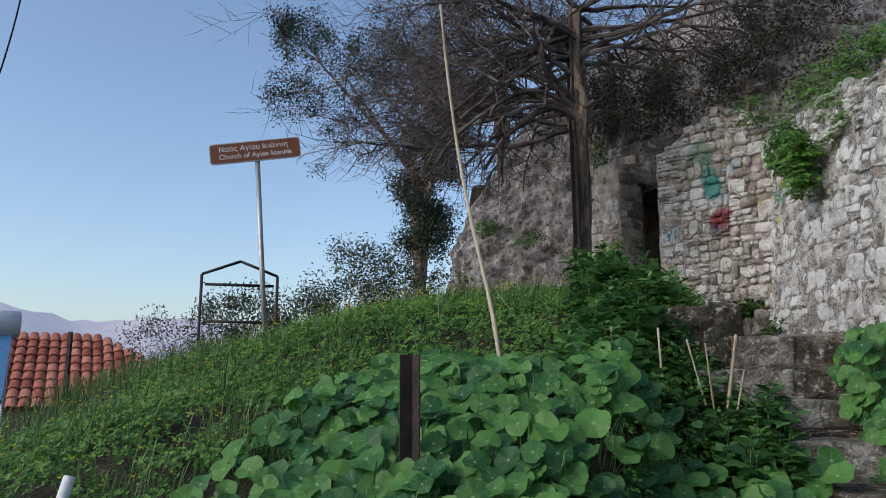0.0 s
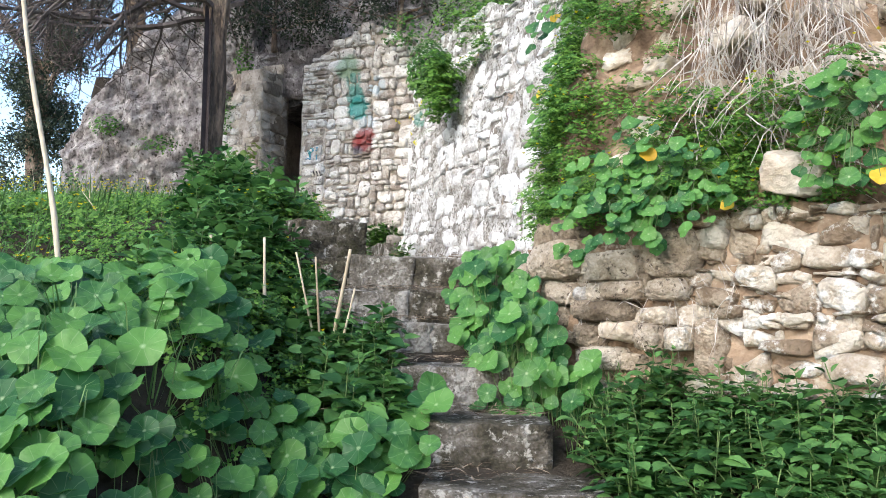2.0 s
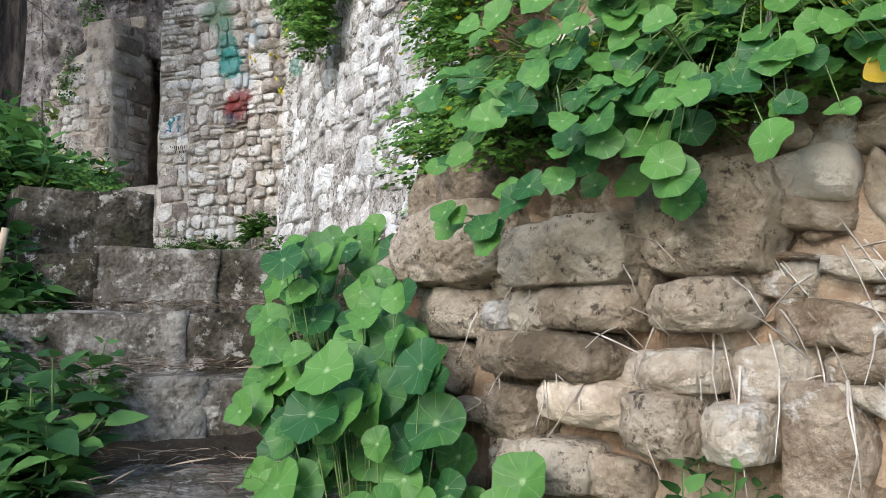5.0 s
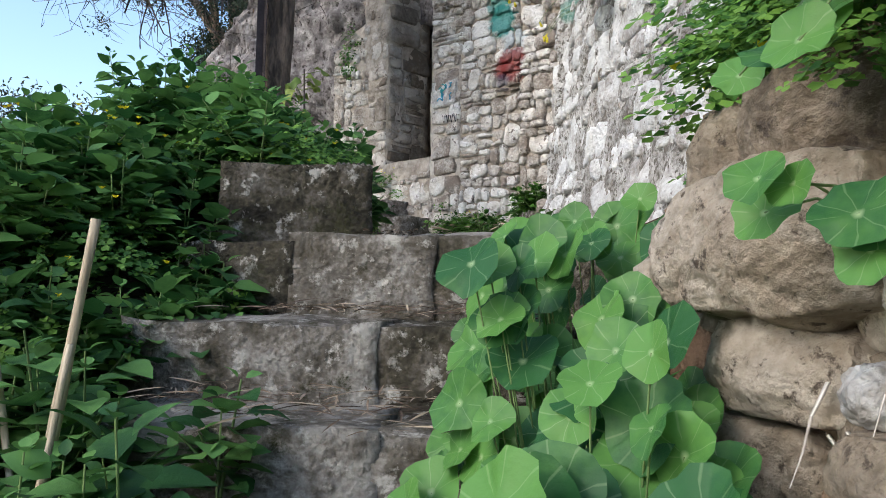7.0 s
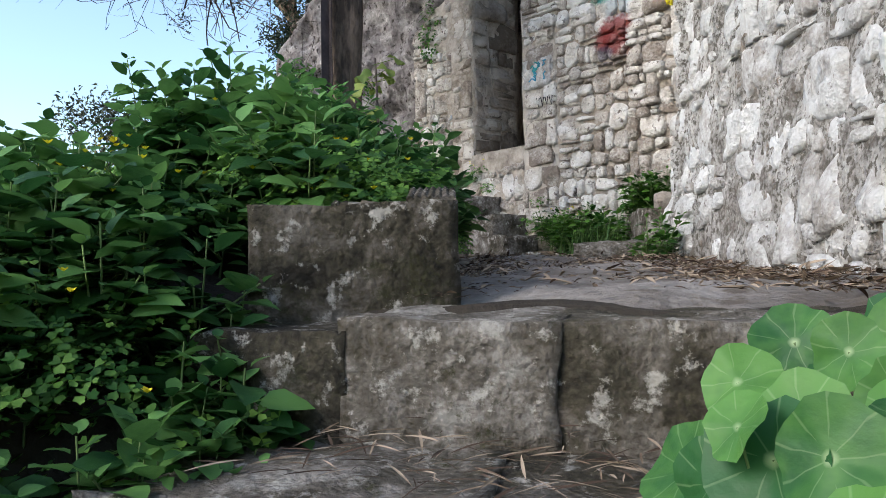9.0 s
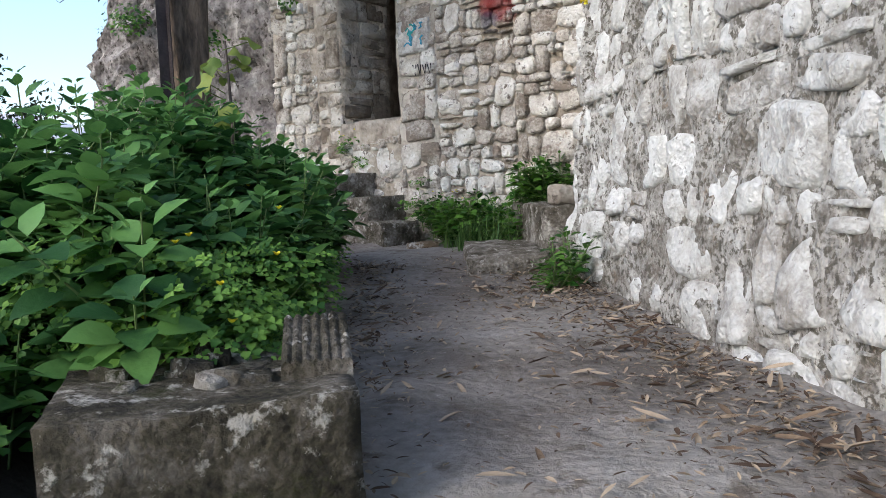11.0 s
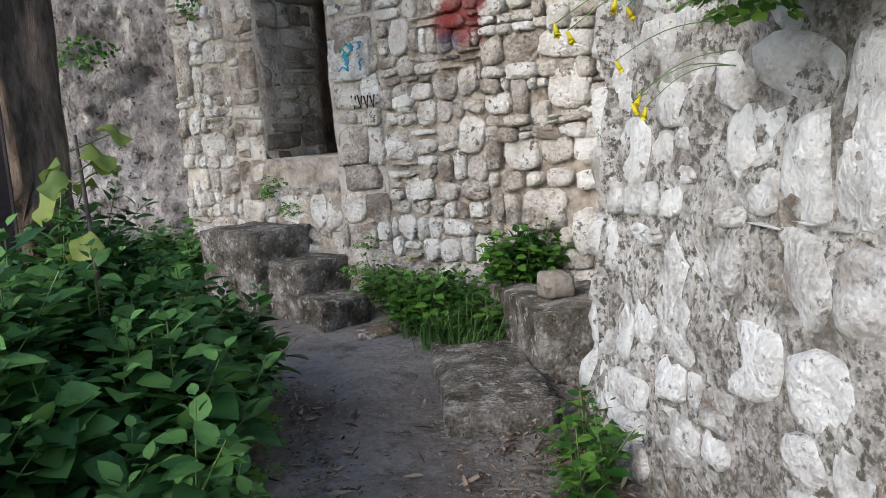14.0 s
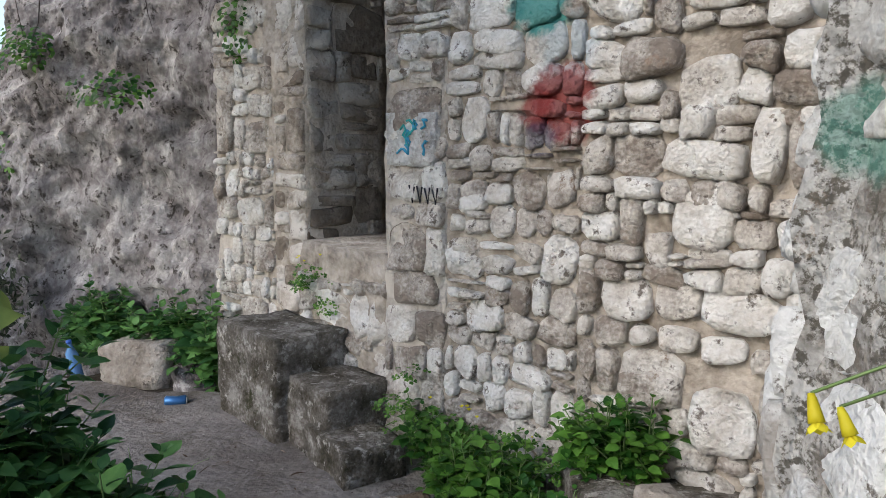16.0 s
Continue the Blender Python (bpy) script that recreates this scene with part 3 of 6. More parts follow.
F_sill = Face((-3.03, 8.02), (-2.37, 7.64), 1.8, 0.0)
wall_sill = wall_body("wall_sill", F_sill, 1.6, sill, 0.9, M_doormortar, "rubble stone threshold of the raised doorway", 0.03)
wall_side = wall_body("wall_side", F_side, 1.2, lambda u: 1.86 - 0.10 * u + 0.04 * math.sin(7 * u), 0.5, M_earth, "rough end of the terrace wall beside the steps", 0.06)
wall_corner = wall_body("wall_corner", F_ter1, 0.6, top_ter, 0.5, M_earth, "terrace wall of large eroded boulders", 0.05, base=-0.02)
wall_terrace = wall_body("wall_terrace", F_ter2, -0.1, top_ter, 0.5, M_earth, "ochre limestone terrace wall in earth mortar", 0.04, 0.05, 7.0, base=0.0)

lay_stones(wall_white, F_white, 1.72, top_white, 0.14, M_white, 11, 1.25, 0.006, 0.018, 0.55, 0.5, skip=lambda u, v, r: r.random() < 0.08 + 0.12 * (v < 2.1))
lay_stones(wall_return, F_return, 1.75, top_white, 0.16, M_white, 12, 1.3, 0.010, 0.030, 0.5, 0.5)
lay_stones(wall_door, F_door, 1.8, lambda u: min(3.86, top_door(u)), 0.16, M_door, 13, 1.3, 0.003, 0.022, 0.4, 0.35, u0=0.0, u1=0.36, cut=0.16)
lay_stones(wall_door, F_door, 3.88, top_door, 0.062, M_door, 131, 3.2, 0.004, 0.022, 0.35, 0.3, u0=0.0, u1=0.40, cut=0.14)
lay_stones(wall_door, F_door, 1.8, top_door, 0.118, M_door, 132, 1.2, 0.004, 0.026, 0.55, 0.45, u0=0.37, u1=1.02, skip=lambda u, v, r: u < 0.41 and v > 3.86)
lay_stones(wall_door, F_door, 1.8, lambda u: 2.9, 0.17, M_door, 133, 1.3, 0.005, 0.030, 0.5, 0.5, u0=1.03)
lay_stones(wall_door, F_door, 2.92, top_door, 0.098, M_door, 134, 1.7, 0.001, 0.045, 0.5, 0.5, u0=1.03)
lay_stones(wall_left, F_left, 1.8, top_left, 0.125, M_door, 14, 1.2, 0.004, 0.022, 0.5, 0.5, u1=0.56)
lay_stones(wall_left, F_left, 1.8, top_left, 0.17, M_quoin, 141, 1.2, 0.004, 0.024, 0.25, 0.35, u0=0.565, cut=0.10)
# same ashlar as the quoins, darker: the side's shade is in the colour
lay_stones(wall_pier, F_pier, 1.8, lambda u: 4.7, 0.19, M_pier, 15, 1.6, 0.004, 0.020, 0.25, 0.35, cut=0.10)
lay_stones(wall_sill, F_sill, 1.8, lambda u: 2.78, 0.12, M_door, 16, 1.3, 0.004, 0.026, 0.75)
lay_stones(wall_side, F_side, 1.5, lambda u: 1.90 - 0.12 * u, 0.15, M_pitted, 17, 1.8, 0.006, 0.05, 0.4, skip=lambda u, v, r: v > 1.78 or u > 1.1)
lay_stones(wall_corner, F_ter1, 0.7, lambda u: 1.9, 0.085, M_pitted, 18, 1.7, 0.010, 0.02, 0.8, 0.5, skip=lambda u, v, r: r.random() < 0.3)


def corner_blocks():
    """The large eroded blocks of the terrace corner: from, to along the face, bottom, top, how far proud."""
    x, y = F_ter1.dir, F_ter1.out
    m = Matrix(((x.x, y.x, 0, 0), (x.y, y.y, 0, 0), (x.z, y.z, 1, 0), (0, 0, 0, 1)))
    rows = ((0.17, 0.44, 1.78, 1.93, 0.05, M_pitted), (0.07, 0.43, 1.61, 1.80, 0.10, M_pitted), (0.45, 0.77, 1.59, 1.73, 0.11, M_pitted), (0.79, 1.02, 1.60, 1.82, 0.09, M_pitted),
            (0.55, 0.77, 1.50, 1.59, 0.08, M_pitted), (0.44, 0.56, 1.49, 1.585, 0.06, M_pitted), (0.38, 0.72, 1.40, 1.49, 0.10, M_pitted), (0.39, 0.54, 1.27, 1.38, 0.08, M_pitted),
            (0.55, 0.77, 1.31, 1.40, 0.07, M_boulder), (0.40, 0.46, 1.50, 1.56, 0.075, M_white), (0.82, 0.99, 1.50, 1.59, 0.08, M_pitted), (0.81, 0.94, 1.39, 1.46, 0.09, M_terrace),
            (0.80, 0.92, 1.27, 1.385, 0.11, M_pitted), (0.42, 0.66, 1.17, 1.27, 0.07, M_pitted), (0.93, 1.02, 1.28, 1.37, 0.08, M_terrace), (0.12, 0.36, 1.48, 1.60, 0.04, M_pitted))
    for k, (u0, u1, z0, z1, w, mt) in enumerate(rows):
        ob = link_mesh("stone", boulder_mesh(u1 - u0 + 0.02, 0.27, z1 - z0 + 0.015, 300 + k * 3, 0.58, 22, 0.12), mt, wall_corner)
        ob.matrix_basis = Matrix.Translation(F_ter1.at((u0 + u1) / 2, w - 0.12, z0)) @ m @ pose(0, 0, 0, 0, (k * 37 % 9) - 4, (k * 53 % 13) - 6)


corner_blocks()
lay_stones(wall_terrace, F_ter2, 0.1, top_ter, 0.085, M_terrace, 19, 1.6, 0.001, 0.050, 1.1, 0.62, skip=lambda u, v, r: r.random() < 0.10 or (u < 0.2 and v > 1.2), cut=0.17)


lay_stones(wall_terrace, F_ter2, 0.6, top_ter, 0.045, M_terrace, 191, 1.7, 0.002, 0.030, 1.0, 0.5, skip=lambda u, v, r: r.random() < 0.62 or u > 2.6 or (u < 0.2 and v > 1.2), cut=0.15)


# ---- earth bank above the terrace ----
def build_bank():
    verts, faces = [], []
    pts = [(0.34, 3.15), (0.13, 2.5), (0.04, 2.08), (0.56, 1.44), (1.48, 0.56), (3.0, -1.02), (4.65, -2.95)]
    acc = [0.0]
    for (a, b), (c, d) in zip(pts, pts[1:]):
        acc.append(acc[-1] + math.hypot(c - a, d - b))
    ns, nz = 110, 44
    for i in range(ns + 1):
        s = acc[-1] * i / ns
        x, y = np.interp(s, acc, [p[0] for p in pts]), np.interp(s, acc, [p[1] for p in pts])
        for j in range(nz + 1):
            v = j / nz
            z = 1.75 + 2.7 * v
            back = 0.45 * v + 0.35 * v * v + 0.14 * fbm(s * 1.6, z * 2.0, 7, 5) + 0.05 * fbm(s * 6, z * 8.0, 3, 3)
            verts.append((x + back * 0.80, y + back * 0.62, z + 0.05 * fbm(s * 3, z * 3, 1, 2)))
    for i in range(ns):
        for j in range(nz):
            a = i * (nz + 1) + j
            faces.append((a, a + nz + 1, a + nz + 2, a + 1))
    bank = tagged(link_mesh("earth_bank", pydata("earth_bank", verts, faces), M_earth), "eroded ochre earth bank above the terrace wall", "bank", kind="structure")
    rng = random.Random(8)
    shapes = []
    for k in range(7):
        bm = rough_block(1.5, 0.9, rng.uniform(0.7, 1.0), 0.14, 5, 200 + k * 3, 0.14)
        me = bpy.data.meshes.new("stone")
        bm.to_mesh(me)
        bm.free()
        me.materials.append(M_boulder)
        me.polygons.foreach_set("use_smooth", [True] * len(me.polygons))
        shapes.append(me)
    for _ in range(240):
        i, j = int(ns * rng.uniform(0.18, 0.9)), int(nz * rng.uniform(0.0, 0.75))
        p = verts[i * (nz + 1) + j]
        s = rng.uniform(0.045, 0.15)
        ob = new("stone", rng.choice(shapes))
        ob.parent = bank
        ob.matrix_basis = pose(p[0] + 0.02, p[1] + 0.015, p[2] - s * 0.4, rng.uniform(-20, 20), rng.uniform(-20, 20), -48 + rng.uniform(-25, 25)) @ Matrix.Diagonal((s, s, s, 1))


build_bank()


# ---- cliff ----
def build_cliff():
    verts, faces = [], []
    pts = [(0.9, 7.0), (-0.6, 7.35), (-1.9, 8.1), (-2.9, 8.75), (-3.62, 8.58), (-4.3, 8.60), (-5.1, 8.55), (-5.8, 8.62), (-6.35, 8.95), (-6.9, 10.6), (-7.0, 15.0)]
    base = [4.6, 4.5, 4.45, 4.3, 1.7, 1.5, 1.4, 1.2, 1.0, 1.0, 1.0]
    tops = [7.5, 7.8, 8.0, 7.6, 7.1, 6.7, 6.0, 5.1, 4.1, 3.5, 3.2]
    acc = [0.0]
    for (a, b), (c, d) in zip(pts, pts[1:]):
        acc.append(acc[-1] + math.hypot(c - a, d - b))
    ns, nz = 300, 150
    for i in range(ns + 1):
        s = acc[-1] * i / ns
        x, y = np.interp(s, acc, [p[0] for p in pts]), np.interp(s, acc, [p[1] for p in pts])
        z0, z1 = np.interp(s, acc, base), np.interp(s, acc, tops)
        x2, y2 = np.interp(s + 0.4, acc, [p[0] for p in pts]), np.interp(s + 0.4, acc, [p[1] for p in pts])
        x1, y1 = np.interp(s - 0.4, acc, [p[0] for p in pts]), np.interp(s - 0.4, acc, [p[1] for p in pts])
        l = math.hypot(x2 - x1, y2 - y1)
        ox, oy = -(y2 - y1) / l, (x2 - x1) / l
        for j in range(nz + 1):
            v = j / nz
            z = z0 + (z1 - z0) * v
            ridge = 1 - abs(fbm(x * 1.1, y * 1.1 + z * 0.7, z * 1.1, 5)) * 1.6
            w = -0.10 * (z - z0) - 2.2 * max(0, v - 0.82) ** 1.3 * 4 + 0.07 * ridge + 0.10 * fbm(x * 2.3, y * 2.3, z * 2.6, 5) + 0.16 * fbm(x * 0.8, y * 0.8, z * 0.9, 2) + 0.07 * fbm(x * 6, y * 6, z * 5, 4) + 0.035 * fbm(x * 17, y * 17, z * 12, 3)
            if x > -3.3:
                w -= 0.10 * (z - z0)
            verts.append((x + ox * w, y + oy * w, z))
    for i in range(ns):
        for j in range(nz):
            a = i * (nz + 1) + j
            faces.append((a, a + 1, a + nz + 2, a + nz + 1))
    tagged(link_mesh("cliff", pydata("cliff", verts, faces), M_rock), "grey pitted limestone cliff", "cliff", kind="structure")


build_cliff()


def build_overhang():
    """The rock that roofs the passage behind the doorway."""
    bm = rough_block(3.0, 5.8, 0.7, 0.12, 12, 5, 0.1)
    ob = link_mesh("ceiling", bm, M_rock)
    ob.matrix_basis = pose(-1.15, 10.95, 4.42, 0, 0, -23)
    tagged(ob, "dark rock roof over the passage", "ceiling", kind="structure")


build_overhang()

# ---- steps ----
def stone_step(label, blocks, ang, seed):
    """Blocks: centre x, y of the front edge, width, depth, top z, height."""
    x, y, w, d, z, h = blocks[0]
    e = thing("stone_step", label, "step", (x, y, z - h), "worn stone steps of the path")
    for k, (x1, y1, w, d, z1, h) in enumerate(blocks):
        ob = part("block", rough_block(w + 0.015, d, h, 0.017, 12, seed + k * 3, 0.004), M_step, e)
        r = pose(0, 0, 0, 0, 0, ang)
        off = r @ Vector((0, d / 2, 0))
        ob.matrix_basis = Matrix.Translation((x1 - x + off.x, y1 - y + off.y, z1 - h - (z - blocks[0][5]))) @ r
    return e


stone_step("low worn grey stone step under weeds", [(-0.42, -0.85, 1.2, 0.6, 0.22, 0.3)], 4, 1)
stone_step("worn grey stone step among weeds", [(-0.36, -0.38, 1.15, 0.6, 0.40, 0.3)], 2, 2)
stone_step("worn grey stone step among weeds", [(-0.30, 0.10, 1.1, 0.62, 0.58, 0.3)], 0, 3)
stone_step("wide flat grey stone step with straw", [(-0.16, 0.60, 0.82, 0.62, 0.765, 0.3)], -3, 4)
stone_step("thick grey stone step with worn edge", [(-0.33, 1.02, 0.58, 0.55, 0.96, 0.3)], -2, 5)
stone_step("mossy grey stone step", [(-0.42, 1.46, 0.62, 0.6, 1.165, 0.3)], 3, 6)
stone_step("large hewn block step blotched with moss", [(-0.83, 1.98, 0.52, 0.55, 1.37, 0.28), (-0.41, 2.09, 0.34, 0.50, 1.365, 0.28)], 14, 7)
stone_step("pair of dark stone blocks forming a step", [(-1.02, 2.33, 0.62, 0.6, 1.555, 0.3), (-0.42, 2.46, 0.60, 0.55, 1.55, 0.3)], 12, 8)
stone_step("long dark stone kerb at the top of the steps", [(-1.28, 2.68, 0.34, 0.4, 1.765, 0.3), (-0.91, 2.735, 0.42, 0.4, 1.79, 0.3), (-0.36, 2.82, 0.70, 0.4, 1.79, 0.3)], 8, 9)


def pedestal():
    e = thing("stone_pedestal", "large weathered stone block with a rough top beside the path", "stone block", (-1.43, 3.22, 1.72))
    b = part("block", rough_block(0.50, 0.62, 0.34, 0.014, 14, 21, 0.004), M_step, e)
    b.matrix_basis = pose(0.0, 0.05, -0.02, 0, 0, 31)
    nx, ny = 48, 6
    v = [(-0.065 + 0.13 * i / nx, -0.12 + 0.24 * j / ny, 0.0 if low else 0.045 + 0.045 * j / ny + 0.007 * abs(math.sin(math.pi * 7 * i / nx)) + 0.006 * fbm(i * 0.1, j * 0.5, 1)) for low in (1, 0) for i in range(nx + 1) for j in range(ny + 1)]
    n = (nx + 1) * (ny + 1)
    ix = lambda b, i, j: b * n + i * (ny + 1) + j
    fc = [(ix(1, i, j), ix(1, i + 1, j), ix(1, i + 1, j + 1), ix(1, i, j + 1)) for i in range(nx) for j in range(ny)]
    fc += [(ix(0, i, 0), ix(0, i + 1, 0), ix(1, i + 1, 0), ix(1, i, 0)) for i in range(nx)] + [(ix(1, i, ny), ix(1, i + 1, ny), ix(0, i + 1, ny), ix(0, i, ny)) for i in range(nx)]
    fc += [(ix(0, 0, j), ix(1, 0, j), ix(1, 0, j + 1), ix(0, 0, j + 1)) for j in range(ny)] + [(ix(0, nx, j), ix(0, nx, j + 1), ix(1, nx, j + 1), ix(1, nx, j)) for j in range(ny)]
    f = part("fluted_fragment", pydata("fluted_fragment", v, fc), M_step, e, "small fluted stone fragment", smooth=False)
    f.matrix_basis = pose(0.205, 0.13, 0.30, 0, 0, 24)
    # broken rubble in the sunken top
    rng = random.Random(22)
    for k in range(26):
        b = part("chip", rough_block(rng.uniform(0.03, 0.09), rng.uniform(0.03, 0.07), rng.uniform(0.02, 0.045), 0.006, 3, k, 0.006), M_step, e)
        q = Matrix.Rotation(radians(31), 3, 'Z') @ Vector((rng.uniform(-0.21, 0.10), rng.uniform(-0.12, 0.24), 0))
        b.matrix_basis = pose(q.x, q.y + 0.05, 0.30, rng.uniform(-15, 15), rng.uniform(-15, 15), rng.uniform(0, 90))
    return e


pedestal()

# the three small steps up to the doorway
def door_steps():
    for k, (x, y, w, d, z, h, a, lab) in enumerate([
            (-2.44, 7.33, 0.42, 0.30, 2.10, 0.34, -40, "low mossy dark stone step below the doorway"),
            (-2.66, 7.58, 0.50, 0.36, 2.275, 0.5, -36, "middle mossy stone step below the doorway"),
            (-3.03, 7.78, 0.62, 0.42, 2.45, 0.65, -33, "upper worn stone step under the raised doorway")]):
        ob = link_mesh("stone_step", rough_block(w, d, h, 0.014, 10, 30 + k, 0.004), M_step)
        ob.matrix_basis = pose(x, y, z - h, 0, 0, a)
        tagged(ob, lab, "step", "steps below the doorway")
    ob = link_mesh("stone_step", rough_block(0.42, 0.95, 0.22, 0.02, 8, 41, 0.03), M_step)
    ob.matrix_basis = pose(-1.38, 6.22, 1.78, 0, 0, 14)
    tagged(ob, "low flat grey slab at the edge of the weedy bed", "slab")
    ob = link_mesh("stone_ledge", rough_block(0.66, 0.95, 0.42, 0.02, 12, 42, 0.012), M_step)
    ob.matrix_basis = pose(-1.03, 6.83, 1.79, 0, 0, 21)
    tagged(ob, "grey stone ledge between the rubble wall and the limewashed wall", "ledge")


door_steps()


# ---- plants: templates ----
def leaf_points(l, w, droop=0.15, fold=0.12):
    """A pointed leaf along +y: verts and faces."""
    v = [(0, 0, 0)]
    for t, k in ((0.22, 0.8), (0.5, 1.0), (0.78, 0.6)):
        z = -droop * l * t * t
        v += [(-w * k / 2, l * t, z + fold * w * k), (0, l * t, z), (w * k / 2, l * t, z + fold * w * k)]
    v.append((0, l, -droop * l))
    f = [(0, 2, 1), (0, 3, 2), (1, 2, 5, 4), (2, 3, 6, 5), (4, 5, 8, 7), (5, 6, 9, 8), (7, 8, 10), (8, 9, 10)]
    return np.array(v), f


def round_points(r, rng, n=20):
    """A round, lobed, shallowly dished leaf facing +z, with its (angle, radius) map."""
    v, uv = [(0, 0, -0.10 * r)], [(0.0, 0.0)]
    ph = rng.uniform(0, 6.28)
    bend = rng.uniform(-0.25, 0.25)
    for s in (0.5, 1.0):
        for i in range(n):
            a = 2 * math.pi * i / n
            k = r * s * (1 + (0.13 * abs(math.cos(2.5 * a + ph)) ** 0.6 - 0.08 + 0.06 * math.cos(a + 2 * ph) + 0.05 * math.cos(2 * a + ph) + rng.uniform(-0.03, 0.03)) * s)
            x, y = k * math.cos(a), k * math.sin(a)
            v.append((x, y, -0.10 * r * (1 - s) + 0.18 * r * s * math.sin(2 * a + ph) + 0.07 * r * s * math.sin(5 * a + 2 * ph) + bend * x * x / r * 0.6))
            uv.append((i / n, s))
    f = [(0, 1 + i, 1 + (i + 1) % n) for i in range(n)]
    f += [(1 + i, 1 + n + i, 1 + n + (i + 1) % n, 1 + (i + 1) % n) for i in range(n)]
    return np.array(v), f, uv


def trefoil_points(r):
    """Three heart-shaped leaflets round a centre, facing +z."""
    v, f = [], []
    for k in range(3):
        a = 2 * math.pi * k / 3
        c, s = math.cos(a), math.sin(a)
        b = len(v)
        for x, y, z in ((0, 0, 0), (0.55, 0.46, 0.12), (0.95, 0.36, 0.02), (0.80, 0, -0.06), (0.95, -0.36, 0.02), (0.55, -0.46, 0.12)):
            v.append(((x * c - y * s) * r, (x * s + y * c) * r, z * r))
        f += [(b, b + 3, b + 2, b + 1), (b, b + 5, b + 4, b + 3)]
    return np.array(v), f


def turn(rx, ry, rz):
    return np.array(Euler((rx, ry, rz)).to_matrix())


def facing(n, spin):
    """A turn that takes +z to n, spun about it."""
    q = Vector(n).normalized().to_track_quat('Z', 'Y').to_matrix() @ Matrix.Rotation(spin, 3, 'Z')
    return np.array(q)


class Heap:
    """Many small pieces gathered into one mesh."""
    def __init__(self):
        self.v, self.f, self.n = [], [], 0
    def add(self, v, f, r=None, at=(0, 0, 0), s=1.0):
        w = v * s
        if r is not None:
            w = w @ r.T
        self.v.append(w + np.array(at))
        n = self.n
        self.f += [tuple(i + n for i in q) for q in f]
        self.n += len(v)
    def strip(self, pts, width, side):
        """A thin blade through pts."""
        v = []
        m = len(pts)
        for i, p in enumerate(pts):
            k = width * (1 - i / (m - 1)) ** 0.6 / 2
            v += [np.array(p) - side * k, np.array(p) + side * k]
        self.add(np.array(v), [(2 * i, 2 * i + 1, 2 * i + 3, 2 * i + 2) for i in range(m - 1)])
    def rod(self, a, b, r0, r1, sides=3):
        a, b = np.array(a, float), np.array(b, float)
        d = b - a
        d /= max(np.linalg.norm(d), 1e-9)
        u = np.cross(d, (0.3, 0.2, 0.9) if abs(d[2]) < 0.9 else (1, 0, 0))
        u /= np.linalg.norm(u)
        w = np.cross(d, u)
        v = []
        for p, r in ((a, r0), (b, r1)):
            for k in range(sides):
                t = 2 * math.pi * k / sides
                v.append(p + (u * math.cos(t) + w * math.sin(t)) * r)
        self.add(np.array(v), [(k, (k + 1) % sides, sides + (k + 1) % sides, sides + k) for k in range(sides)])
    def mesh(self, name):
        return pydata(name, np.concatenate(self.v), self.f)


def nettle_meshes(rng, h, size, branchy=0):
    """Stem and leaves of an upright leafy weed of height h."""
    st, lv = Heap(), Heap()
    axes = [((0, 0, 0), (rng.uniform(-0.12, 0.12) * h, rng.uniform(-0.12, 0.12) * h, h))]
    for _ in range(branchy):
        z = rng.uniform(0.15, 0.5) * h
        a = rng.uniform(0, 6.28)
        axes.append(((0, 0, z), (math.cos(a) * h * 0.35, math.sin(a) * h * 0.35, z + h * rng.uniform(0.3, 0.5))))
    for a, b in axes:
        a, b = np.array(a, float), np.array(b, float)
        st.rod(a, b, 0.004, 0.002)
        ln = np.linalg.norm(b - a)
        tiers = max(3, int(ln / 0.036))
        spin = rng.uniform(0, 6.28)
        for t in range(tiers + 1):
            k = t / tiers
            p = a + (b - a) * (0.15 + 0.85 * k)
            s = size * (0.75 + 0.5 * math.sin(math.pi * min(1, k * 0.85 + 0.1))) * (1 - 0.45 * (k > 0.88))
            for side in (0, 1):
                ang = spin + t * 1.57 + side * math.pi + rng.uniform(-0.35, 0.35)
                v, f = leaf_points(s, s * rng.uniform(0.66, 0.86), rng.uniform(0.1, 0.45))
                pitch = rng.uniform(0.0, 0.55) + 0.5 * (k > 0.85)
                off = np.array((-math.sin(ang), math.cos(ang), 0.35)) * s * 0.25
                lv.add(v, f, turn(0, 0, ang) @ turn(pitch, rng.uniform(-0.4, 0.4), 0), p + off)
    return st.mesh("stem"), lv.mesh("leaves")


